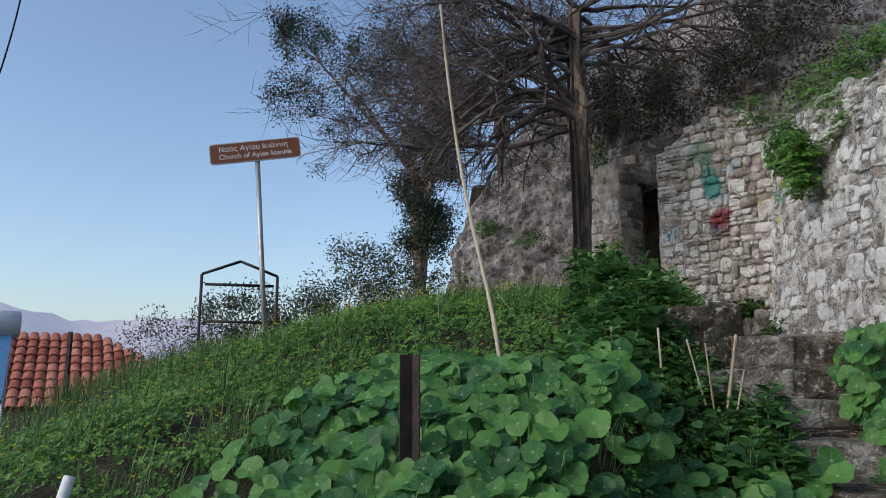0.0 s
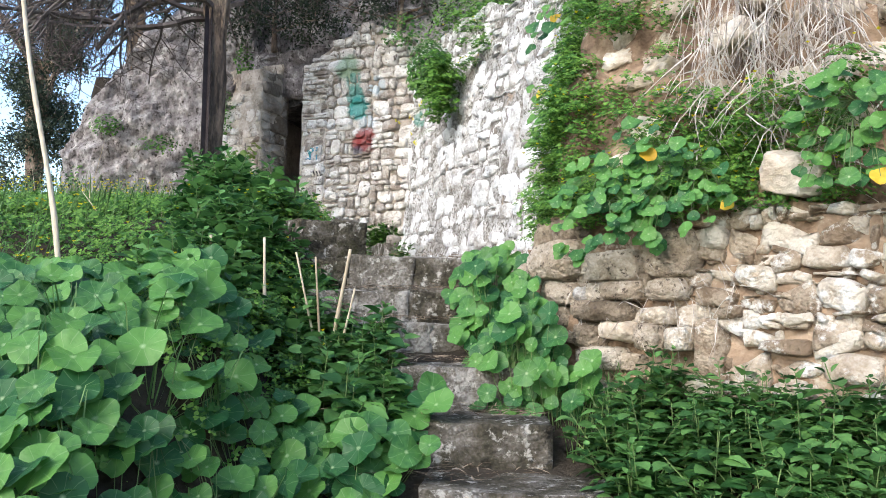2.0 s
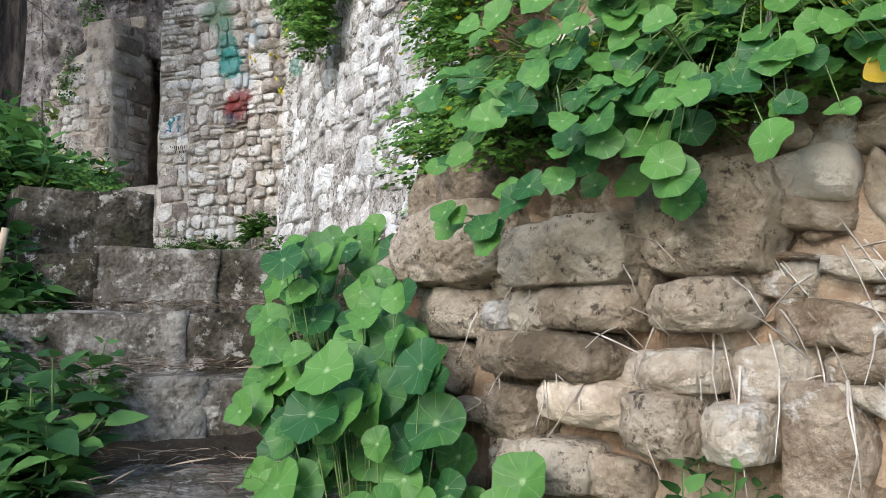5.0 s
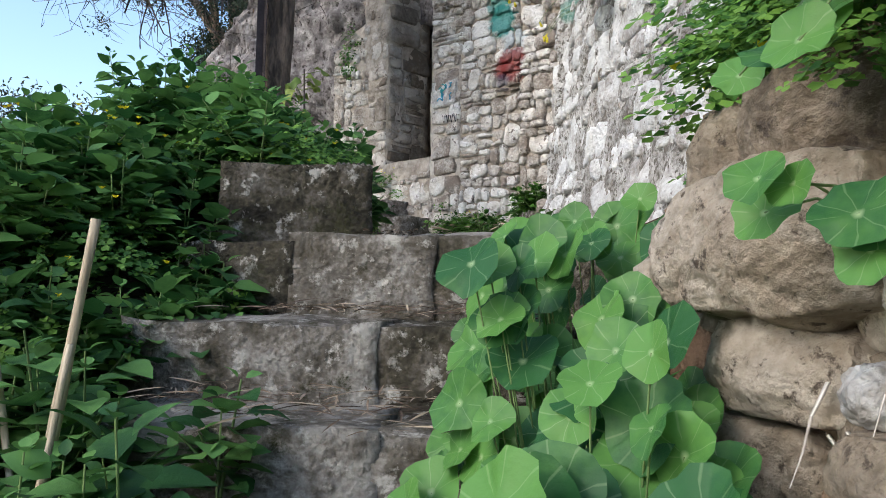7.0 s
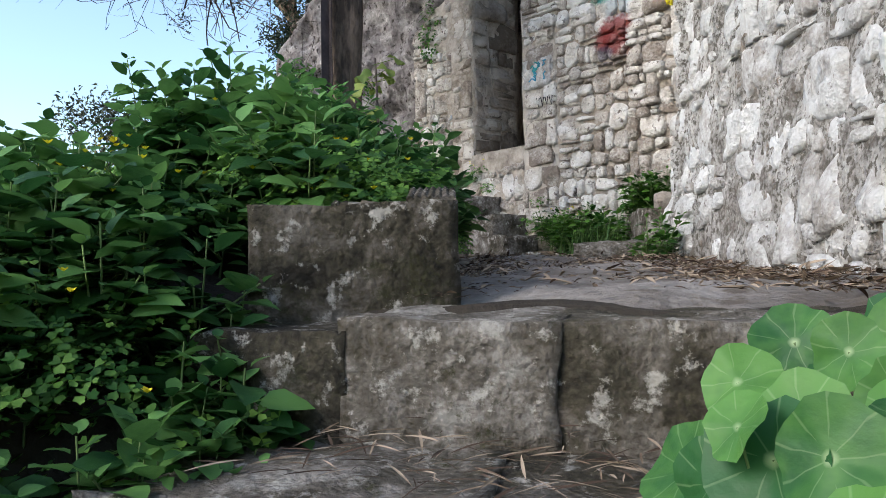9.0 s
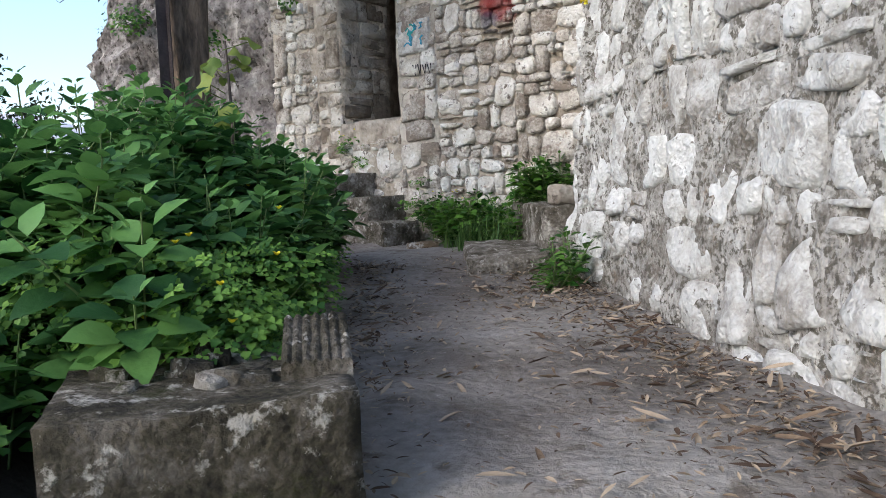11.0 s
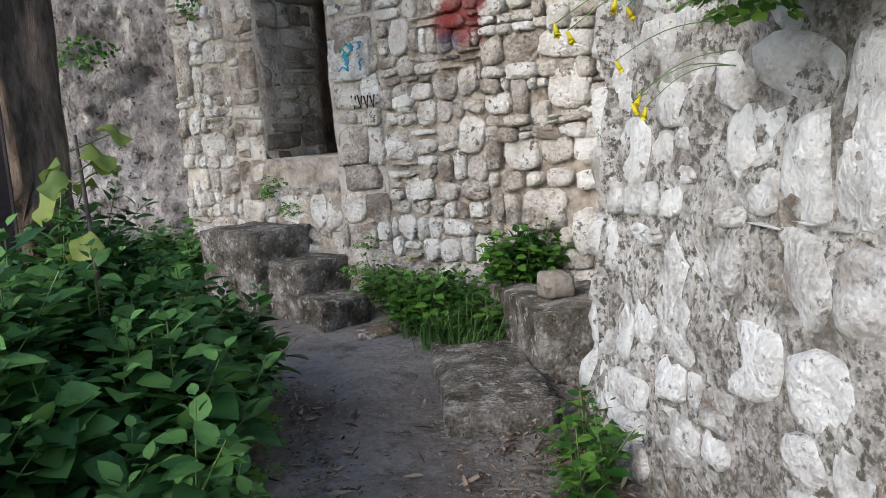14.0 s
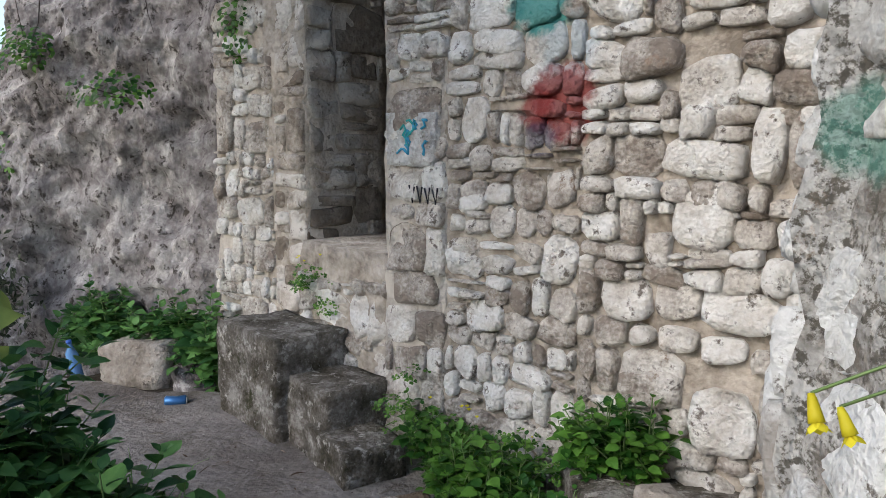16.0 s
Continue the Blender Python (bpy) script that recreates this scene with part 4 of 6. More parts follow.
def nettle_plants(label, spots, material, seed, h=(0.3, 0.5), size=0.055, group="", branchy=1, kinds=5, name="nettle", most=90):
    rng = random.Random(seed)
    rest_s, rest_l = Heap(), Heap()
    made = [nettle_meshes(rng, rng.uniform(*h), size * rng.uniform(0.85, 1.2), branchy) for _ in range(kinds)]
    for i, (x, y, z) in enumerate(spots):
        st, lv = rng.choice(made)
        if i >= most:
            r, s = turn(rng.uniform(-0.15, 0.15), rng.uniform(-0.15, 0.15), rng.uniform(0, 6.28)), rng.uniform(0.8, 1.2)
            for hp, me in ((rest_s, st), (rest_l, lv)):
                co = np.empty(len(me.vertices) * 3)
                me.vertices.foreach_get("co", co)
                hp.add(co.reshape(-1, 3), [tuple(q.vertices) for q in me.polygons], r, (x, y, z - 0.02), s)
            continue
        e = thing_fast(name, label, "weed", group)
        s = rng.uniform(0.8, 1.2)
        e.matrix_basis = Matrix.LocRotScale((x, y, z - 0.02), Euler((rng.uniform(-0.15, 0.15), rng.uniform(-0.15, 0.15), rng.uniform(0, 6.28))), (s, s, s))
        link_mesh("stem", st, M_stem, e)
        link_mesh("leaves", lv, material, e)["kind"] = "stuff"
    if rest_l.v:
        stuff("weed_leaves", rest_l, material, label + ", dense growth", "weeds")
        stuff("weed_stems", rest_s, M_stem, "thin green stems of dense weeds", "weeds")


def thing_fast(name, label, category, group=""):
    return tagged(new(name), label, category, group)


def oxalis_tuft(heap, flowers, x, y, z, rng, n=16, spread=0.16, height=0.16, r=0.017):
    for _ in range(n):
        a, d = rng.uniform(0, 6.28), spread * math.sqrt(rng.random())
        h = height * rng.uniform(0.5, 1.1) * (1 - 0.4 * d / spread)
        p = (x + math.cos(a) * d, y + math.sin(a) * d, z + h)
        v, f = TREF
        heap.add(v, f, facing((math.cos(a) * 0.5 + rng.uniform(-0.3, 0.3), math.sin(a) * 0.5 - 0.35 + rng.uniform(-0.3, 0.3), 0.9), rng.uniform(0, 6.28)), p, r * rng.uniform(0.7, 1.3))
    if flowers is not None and rng.random() < 0.33:
        for _ in range(rng.randint(1, 3)):
            p = np.array((x + rng.uniform(-1, 1) * spread, y + rng.uniform(-1, 1) * spread, z + height * rng.uniform(1.0, 1.5)))
            for k in range(5):
                v, f = PETAL
                flowers.add(v, f, turn(0, 0, k * 1.2566) @ turn(0.6, 0, 0), p, rng.uniform(0.8, 1.2))


TREF = trefoil_points(1.0)
PETAL = leaf_points(0.014, 0.010, -0.1)


def grass_tuft(heap, x, y, z, rng, n=14, h=0.25, spread=0.06, lean=(0, 0)):
    for _ in range(n):
        a = rng.uniform(0, 6.28)
        hh = h * rng.uniform(0.6, 1.2)
        bend = rng.uniform(0.2, 0.8) * hh
        dx, dy = math.cos(a) * bend + lean[0] * hh, math.sin(a) * bend + lean[1] * hh
        b = np.array((x + rng.uniform(-1, 1) * spread, y + rng.uniform(-1, 1) * spread, z))
        pts = [b, b + (dx * 0.2, dy * 0.2, hh * 0.45), b + (dx * 0.55, dy * 0.55, hh * 0.8), b + (dx, dy, hh * 0.85)]
        heap.strip(pts, rng.uniform(0.005, 0.010), np.array((-math.sin(a), math.cos(a), 0)))


def stuff(name, heap, material, label, category):
    return tagged(link_mesh(name, heap.mesh(name), material), label, category, kind="stuff")


NRNG = random.Random(77)
NAST = []
for _k in range(8):
    _v, _f, _uv = round_points(1.0, NRNG)
    NAST.append((_v, _f, _uv))


def nast_mesh(k, material):
    v, f, uv = NAST[k]
    me = pydata("leaf", v, f)
    lay = me.uv_layers.new(name="UVMap")
    for poly in me.polygons:
        for li in poly.loop_indices:
            lay.data[li].uv = uv[me.loops[li].vertex_index]
        us = [lay.data[li].uv[0] for li in poly.loop_indices]
        if max(us) - min(us) > 0.5:
            for li in poly.loop_indices:
                if lay.data[li].uv[0] < 0.5 and uv[me.loops[li].vertex_index][1] > 0:
                    lay.data[li].uv[0] += 1.0
    for poly in me.polygons:
        ids = [li for li in poly.loop_indices]
        c = [li for li in ids if uv[me.loops[li].vertex_index][1] == 0]
        if c:
            o = [lay.data[li].uv[0] for li in ids if li not in c]
            for li in c:
                lay.data[li].uv = (sum(o) / len(o), 0.0)
    me.materials.append(material)
    return me


NMESH = [nast_mesh(k, M_nast) for k in range(8)]
NMESH_Y = [nast_mesh(k, M_yleaf) for k in range(2)]


def nasturtium(label, root, leaves, group="nasturtium plants"):
    """A plant: round leaves (place, facing, radius) on thin stems from its root."""
    e = thing_fast("nasturtium", label, "plant", group)
    e.location = root
    st = Heap()
    r0 = np.array(root)
    for (p, n, r, yellow) in leaves:
        k = NRNG.randrange(8)
        ob = new("leaf", NMESH_Y[k % 2] if yellow else NMESH[k])
        ob.parent = e
        m = Vector(n).normalized().to_track_quat('Z', 'Y').to_matrix().to_4x4() @ Matrix.Rotation(NRNG.uniform(0, 6.28), 4, 'Z')
        ob.matrix_basis = Matrix.Translation(Vector(p) - Vector(root)) @ m @ Matrix.Diagonal((r, r, r, 1))
        q = np.array(p) - r0
        mid = q * (0.6, 0.6, 0.35)
        st.rod((q[0] * 0.15, q[1] * 0.15, -0.03), mid, 0.0020, 0.0018)
        st.rod(mid, q - np.array(Vector(n).normalized()) * 0.10 * r, 0.0018, 0.0016)
    link_mesh("stem_cluster", st.mesh("stem_cluster"), M_stem, e)["kind"] = "stuff"
    return e


for me in NMESH + NMESH_Y:
    me.polygons.foreach_set("use_smooth", [True] * len(me.polygons))


def gz(x, y):
    return float(ground_z(x, y))


# the nasturtium bed beside the steps
def nasturtium_bed():
    rng = random.Random(5)
    spots = []
    tries = 0
    while len(spots) < 74 and tries < 12000:
        tries += 1
        y = rng.uniform(-2.2, 1.15)
        x = float(left_edge(y)) - rng.uniform(-0.26, 1.85)
        if y < -1.2 and x > -1.35:
            continue
        if all(math.hypot(x - a, y - b) > 0.215 for a, b in spots):
            spots.append((x, y))
    for x, y in spots:
        z = gz(x, y)
        lv = []
        for _ in range(rng.randint(25, 30)):
            a, d = rng.uniform(0, 6.28), 0.33 * math.sqrt(rng.random())
            px, py = x + math.cos(a) * d, y + math.sin(a) * d
            lv.append(((px, py, gz(px, py) + rng.uniform(0.04, 0.30)), (rng.uniform(-0.45, 0.45) + 0.1, -0.65 + rng.uniform(-0.4, 0.4), 0.75), rng.uniform(0.042, 0.078), False))
        nasturtium("low nasturtium plant with round green leaves in the weedy bed", (x, y, z), lv)
    # one dense clump beside the steps, against the terrace wall
    for cx, cy, z0, z1, n in ((-0.12, 1.53, 0.92, 1.44, 96), (-0.18, 1.70, 1.02, 1.60, 100), (-0.22, 1.95, 1.20, 1.70, 74), (-0.24, 2.20, 1.38, 1.76, 50), (-0.25, 2.44, 1.50, 1.86, 28), (0.01, 1.40, 0.80, 1.25, 60)):
        lv = []
        for _ in range(n):
            k = rng.random()
            px, py, pz = cx + 0.03 + rng.uniform(-0.24, 0.20) * (1.15 - 0.4 * k), cy + rng.uniform(-0.14, 0.12), z0 + (z1 - z0) * k
            if py < 1.85:
                pz = min(pz, 1.42 + 1.6 * (px + 0.20))
            lv.append(((px, py, pz), (-0.55 + rng.uniform(-0.4, 0.4), -0.8 + rng.uniform(-0.3, 0.3), 0.55 + rng.uniform(-0.3, 0.3)), rng.uniform(0.034, 0.062), False))
        nasturtium("climbing nasturtium clump against the terrace wall beside the steps", (cx + 0.06, cy, z0 - 0.1), lv)
    # trailing plants on the ledge of the terrace wall
    for u, off, z0, z1, n, spread in ((0.0, 0.0, 1.98, 2.36, 40, 0.22), (-0.22, -0.05, 1.94, 2.2, 20, 0.16), (-0.12, 0.08, 1.80, 2.06, 26, 0.22), (0.16, 0.08, 1.76, 2.06, 24, 0.20), (0.24, 0.02, 1.82, 2.22, 44, 0.26), (0.05, 0.02, 1.72, 1.95, 8, 0.14), (0.95, 0.04, 1.92, 2.42, 56, 0.22), (-0.30, 0.03, 1.64, 1.78, 6, 0.09), (-0.09, 0.02, 1.72, 1.82, 5, 0.08), (1.9, 0.05, 1.9, 2.3, 24, 0.3), (2.6, 0.05, 1.8, 2.3, 24, 0.3)):
        c = F_ter2.at(u, off, 0) if u >= 0 else F_ter1.at(0.79 + u, off, 0)
        lv = []
        for _ in range(n):
            d = rng.uniform(-spread, spread)
            o = rng.uniform(0.0, 0.14)
            p = Vector((c.x, c.y, 0)) + F_ter2.dir * d + F_ter2.out * o
            lv.append(((p.x, p.y, z0 + (z1 - z0) * rng.random() * (1 - 0.4 * abs(d) / spread)), (-0.5 + rng.uniform(-0.35, 0.35), -0.7 + rng.uniform(-0.35, 0.35), 0.6 + rng.uniform(-0.3, 0.3)), rng.uniform(0.024, 0.040), rng.random() < 0.012 and z0 > 1.8))
        nasturtium("nasturtium trailing over the ledge of the terrace wall", (c.x + 0.05, c.y + 0.05, z0 + 0.75 * (z1 - z0)), lv)
    # hanging down the near edge of the limewashed wall
    for cx, cy, z0, z1, n in ((0.22, 2.75, 2.9, 3.9, 70), (0.24, 2.9, 2.3, 3.1, 40)):
        lv = []
        for _ in range(n):
            lv.append(((cx + rng.uniform(-0.2, 0.25), cy + rng.uniform(-0.25, 0.15), z0 + (z1 - z0) * rng.random()), (-0.6 + rng.uniform(-0.3, 0.3), -0.7 + rng.uniform(-0.3, 0.3), 0.5), rng.uniform(0.030, 0.055), rng.random() < 0.05))
        nasturtium("nasturtium hanging over the edge of the limewashed wall", (cx + 0.1, cy + 0.1, z1 - 0.1), lv)


nasturtium_bed()


def weeds():
    rng = random.Random(9)
    # tall leafy weeds left of the upper steps and along the path
    sp = []
    for _ in range(95):
        y = rng.uniform(1.35, 3.1)
        x = float(left_edge(y)) - rng.uniform(0.0, 0.9) + 0.06
        if not (-1.78 < x < -1.1 and 2.85 < y < 3.6):
            sp.append((x, y, gz(x, y)))
    for _ in range(26):
        x, y = rng.uniform(-2.25, -1.62), rng.uniform(2.55, 3.5)
        sp.append((x, y, gz(x, y)))
    nettle_plants("dark green leafy weed beside the stone steps", sp, M_nettle, 21, (0.20, 0.36), 0.070, "leafy weeds", 3, most=125)
    sp = []
    for _ in range(56):
        y = rng.uniform(1.0, 2.0)
        x = -0.80 - rng.random() ** 1.4 * 0.55 + 0.16 * (1.75 - y)
        sp.append((x, y, max(gz(x, y), float(path_z(y)) - 0.16)))
    nettle_plants("leafy weed crowding the lower stone steps", sp, M_nettle, 26, (0.22, 0.36), 0.070, "leafy weeds", 2)
    sp = []
    for _ in range(150):
        y = rng.uniform(3.35, 6.0)
        x = float(left_edge(y)) - rng.uniform(0.06, 0.80)
        sp.append((x, y, gz(x, y)))
    nettle_plants("tall leafy weed of the bank beside the path", sp, M_nettle, 22, (0.34, 0.58), 0.072, "leafy weeds", 3, most=130)
    sp = []
    for _ in range(430):
        u = rng.uniform(0.0, 3.6)
        o = rng.uniform(0.02, 0.95)
        p = F_ter2.at(u, o, 0)
        if p.x < 0.12 and p.y > 0.3:
            continue
        sp.append((p.x, p.y, gz(p.x, p.y)))
    nettle_plants("nettle at the foot of the terrace wall", sp, M_nettle, 23, (0.22, 0.36), 0.056, "nettles below the terrace", 3, most=80)
    # bed between the little steps and the limewashed wall
    sp = []
    for _ in range(70):
        t = rng.random()
        x = -2.25 + 0.85 * t + rng.uniform(-0.10, 0.10)
        y = 7.40 - 0.70 * t + rng.uniform(-0.10, 0.10)
        sp.append((x, y, 1.93 + 0.20 * (1 - t) * rng.random()))
    for _ in range(26):
        sp.append((-1.27 + rng.uniform(-0.16, 0.16), 6.98 + rng.uniform(-0.08, 0.06), 2.19))
    for _ in range(8):
        sp.append((-0.92 + rng.uniform(-0.1, 0.06), 5.45 + rng.uniform(-0.2, 0.2), 1.84))
    nettle_plants("small green weed at the foot of the stone wall", sp, M_ivy, 24, (0.16, 0.30), 0.042, "weeds at the wall foot", 2, name="wall_weed", most=110)
    sp = []
    for _ in range(64):
        x = rng.uniform(-4.9, -3.5)
        sp.append((x, 8.22 - 0.25 * (x + 4) + rng.uniform(-0.1, 0.1), 1.93))
    nettle_plants("dark weed under the cliff", sp, M_nettle, 25, (0.3, 0.55), 0.066, "weeds under the cliff", 3, name="cliff_weed")
    # oxalis cover of the bank, and grass
    ox, fl, gr = Heap(), Heap(), Heap()
    for _ in range(2600):
        y = rng.uniform(-1.5, 6.2)
        d = rng.random() ** 1.3 * 5.0
        x = float(left_edge(y)) - 0.1 - d
        if y < 1.2 and d < 1.9:
            continue
        if -1.75 < x < -1.1 and 2.8 < y < 3.55:
            continue
        near = d < 1.2
        oxalis_tuft(ox, fl if not near or rng.random() < 0.4 else None, x, y, gz(x, y), rng, 22 if near else 16, 0.18, 0.20, 0.019 if near else 0.024)
    for _ in range(900):
        y = rng.uniform(-2.5, 6.5)
        x = -2.6 - rng.random() * 6.0
        if y < 1.2 and x > -3.0:
            continue
        grass_tuft(gr, x, y, gz(x, y), rng, 12, rng.uniform(0.22, 0.40), 0.10, (0.25, -0.15))
    for _ in range(24):
        t = rng.random()
        grass_tuft(gr, -1.95 + 0.55 * t + rng.uniform(-0.08, 0.08), 7.05 - 0.45 * t + rng.uniform(-0.08, 0.08), 1.93, rng, 10, 0.22, 0.05, (0.2, -0.3))
    for _ in range(7):
        x, y = rng.uniform(0.05, 0.35), rng.uniform(0.9, 1.5)
        grass_tuft(gr, x, y, gz(x, y), rng, 12, 0.28, 0.05)
    for _ in range(80):
        x, y = rng.uniform(-2.4, -0.9), rng.uniform(-2.4, 0.6)
        grass_tuft(gr, x, y, gz(x, y) + 0.05, rng, 6, 0.30, 0.05)
    # low filler under the nasturtiums
    for _ in range(420):
        y = rng.uniform(-2.4, 1.3)
        x = float(left_edge(y)) + 0.05 - rng.random() * 2.0
        oxalis_tuft(ox, None, x, y, gz(x, y), rng, 16, 0.16, 0.10, 0.022)
    # oxalis on the terrace bank, on the wall tops, by the doorway
    for _ in range(900):
        k = rng.random()
        y = 3.1 - 1.75 * rng.random()
        if (y < 1.8 and rng.random() < 0.55) or fbm(y * 1.0, k * 2.2, 4, 3, 2.0) < -0.12:
            continue
        x = float(np.interp(y, (1.44, 2.08, 2.5, 3.15), (0.56, 0.04, 0.13, 0.34)))
        v = 0.04 + 0.66 * k
        back = 0.45 * v + 0.35 * v * v - rng.uniform(0.0, 0.14)
        oxalis_tuft(ox, fl if rng.random() < 0.4 else None, x + back * 0.80, y + back * 0.62, 1.75 + 2.7 * v, rng, 22, 0.13, 0.09, 0.019)
    for _ in range(460):
        k = rng.random()
        p = F_ter1.at(rng.uniform(0.02, 1.25), 0.06 - 0.40 * k, 1.90 + 0.42 * k + 0.05 * rng.random())
        oxalis_tuft(ox, fl if rng.random() < 0.3 else None, p.x, p.y, p.z, rng, 20, 0.10, 0.08, 0.015)
    for _ in range(110):
        p = F_ter1.at(rng.uniform(0.38, 1.0), rng.uniform(0.05, 0.16), rng.uniform(1.84, 2.06))
        oxalis_tuft(ox, fl if rng.random() < 0.3 else None, p.x, p.y, p.z, rng, 14, 0.08, 0.05, 0.015)
    for _ in range(130):
        p = F_ter2.at(rng.uniform(-0.1, 0.9), rng.uniform(-0.05, 0.1), rng.uniform(1.85, 2.45))
        oxalis_tuft(ox, fl, p.x, p.y, p.z, rng, 18, 0.12, 0.10, 0.020)
    for _ in range(90):
        u = rng.uniform(0.2, F_white.len)
        p = F_white.at(u, rng.uniform(-0.25, 0.06), 4.0 + 0.45 * rng.random())
        oxalis_tuft(ox, fl, p.x, p.y, p.z, rng, 22, 0.18, 0.16, 0.024)
    for _ in range(26):
        p = F_white.at(rng.uniform(0.75, 1.6), rng.uniform(0.0, 0.10), rng.uniform(3.55, 4.1))
        oxalis_tuft(ox, fl, p.x, p.y, p.z, rng, 18, 0.10, 0.06, 0.022)
    for _ in range(18):
        oxalis_tuft(ox, fl, -2.82 + rng.uniform(-0.16, 0.16), 7.92 + rng.uniform(-0.05, 0.05), 2.42 + 0.2 * rng.random(), rng, 18, 0.08, 0.14, 0.016)
    for _ in range(26):
        t = rng.random()
        oxalis_tuft(ox, fl, -2.3 + 1.1 * t, 7.45 - 0.5 * t, 2.0 + 0.35 * (1 - t) * rng.random(), rng, 18, 0.10, 0.14, 0.018)
    for _ in range(14):
        oxalis_tuft(ox, None, -1.45 + rng.uniform(-0.15, 0.12), 3.5 + rng.uniform(-0.1, 0.15), 2.0, rng, 18, 0.10, 0.06, 0.016)
    for _ in range(130):
        y = rng.uniform(3.3, 4.0)
        x = float(left_edge(y)) + 0.08 - rng.random() * 0.45
        oxalis_tuft(ox, fl if rng.random() < 0.2 else None, x, y, gz(x, y) + 0.30 * rng.random(), rng, 20, 0.14, 0.16, 0.019)
    for _ in range(120):
        k = rng.random()
        oxalis_tuft(ox, None, -0.50 - 0.16 * k + rng.uniform(-0.06, 0.06), 4.70 + rng.uniform(-0.22, 0.17), 3.22 + 0.55 * rng.random() - 0.08 * k, rng, 9, 0.09, 0.05, 0.028)
    stuff("oxalis_cover", ox, M_oxalis, "clover-like oxalis cover with fresh green leaves", "ground cover")
    stuff("oxalis_flowers", fl, M_yellow, "small yellow oxalis flowers among the weeds", "flowers")
    stuff("grass", gr, M_grass, "long tufted grass on the hillside", "grass")


weeds()


def trumpet_flowers():
    """Drooping yellow flowers on thin arched stalks, hanging from the limewashed wall."""
    rng = random.Random(33)
    for x, y, z in ((-0.99, 4.80, 3.215), (-0.965, 4.82, 3.20), (-0.86, 4.86, 3.26), (-0.84, 4.84, 3.24), (-0.83, 4.95, 3.04), (-0.80, 4.93, 3.03), (-0.81, 4.97, 3.06), (-0.78, 4.80, 3.36), (-0.75, 4.76, 3.38), (-0.86, 5.0, 3.14)):
        e = thing("oxalis_flower", "yellow trumpet-shaped oxalis flower on a thin green stalk", "flower", (x, y, z), "hanging oxalis flowers")
        root = Vector((max(0.12, -0.64 - x), 4.74 - y + rng.uniform(-0.06, 0.06), rng.uniform(0.03, 0.16)))
        pts = [root * (1 - k / 9) + Vector((0, 0, 0.03 * math.sin(math.pi * k / 9))) for k in range(9)] + [Vector((0, 0, 0.0))]
        part("stalk", tube(bmesh.new(), pts, 0.0014, 4), M_stem, e)
        a = rng.uniform(0, 6.28)
        d = Vector((math.cos(a) * 0.5, math.sin(a) * 0.5, -1)).normalized()
        bm = tube(bmesh.new(), [d * t for t in (0.0, 0.006, 0.016, 0.023)], [0.0025, 0.004, 0.0055, 0.0065], 10)
        part("trumpet", bm, M_yellow, e)
        hp = Heap()
        fr = facing(d, 0)
        for k in range(5):
            v, f = leaf_points(0.014, 0.011, -0.3)
            hp.add(v, f, fr @ turn(0, 0, k * 1.2566) @ turn(0.5, 0, 0), np.array(d) * 0.021)
        part("petals", hp.mesh("petals"), M_yellow, e)["kind"] = "stuff"


trumpet_flowers()


def wall_bush():
    """The rounded bushes that grow out of the walls and the cliff."""
    rng = random.Random(31)
    for (x, y, z, rx, rz, n, size, lab) in [(-0.70, 5.22, 3.80, 0.23, 0.30, 2300, 0.032, "dense round green bush growing out of the limewashed wall"),
                                 (-1.05, 6.75, 4.75, 0.30, 0.20, 260, 0.04, "small bush on top of the rubble wall"),
                                 (-3.55, 8.42, 4.15, 0.14, 0.34, 260, 0.036, "small plant growing beside the doorway pier"),
                                 (-3.35, 8.42, 4.95, 0.14, 0.3, 200, 0.04, "yellow-green plant on the rock beside the doorway"),
                                 (-5.3, 8.6, 4.0, 0.25, 0.16, 200, 0.04, "small bush clinging to the cliff"),
                                 (-4.5, 8.45, 3.7, 0.3, 0.12, 160, 0.04, "small bush clinging to the cliff"),
                                 (-5.7, 8.9, 3.3, 0.25, 0.2, 200, 0.04, "small bush clinging to the cliff")]:
        e = thing_fast("bush", lab, "bush", "bushes on the walls")
        e.location = (x, y, z)
        hp, tw = Heap(), Heap()
        for _ in range(n):
            a, c = rng.uniform(0, 6.28), rng.uniform(-1, 1)
            s = math.sqrt(1 - c * c)
            k = rng.random() ** 0.33
            p = np.array((math.cos(a) * s * rx * k, math.sin(a) * s * rx * 0.75 * k - 0.08, c * rz * k - 0.35 * rz * abs(math.cos(a) * s) * 0.4))
            v, f = leaf_points(size * rng.uniform(0.7, 1.3), size * 0.75, 0.2)
            hp.add(v, f, facing((p[0] + rng.uniform(-0.15, 0.15), p[1] - 0.15 + rng.uniform(-0.1, 0.1), 0.25 + p[2]), rng.uniform(0, 6.28)), p)
            if rng.random() < 0.06:
                tw.rod((0, 0.1, -0.05), p * 0.9, 0.004, 0.002)
        link_mesh("leaves", hp.mesh("leaves"), M_ivy, e)["kind"] = "stuff"
        link_mesh("twig_tangle", tw.mesh("twig_tangle"), M_twig, e)["kind"] = "stuff"


wall_bush()


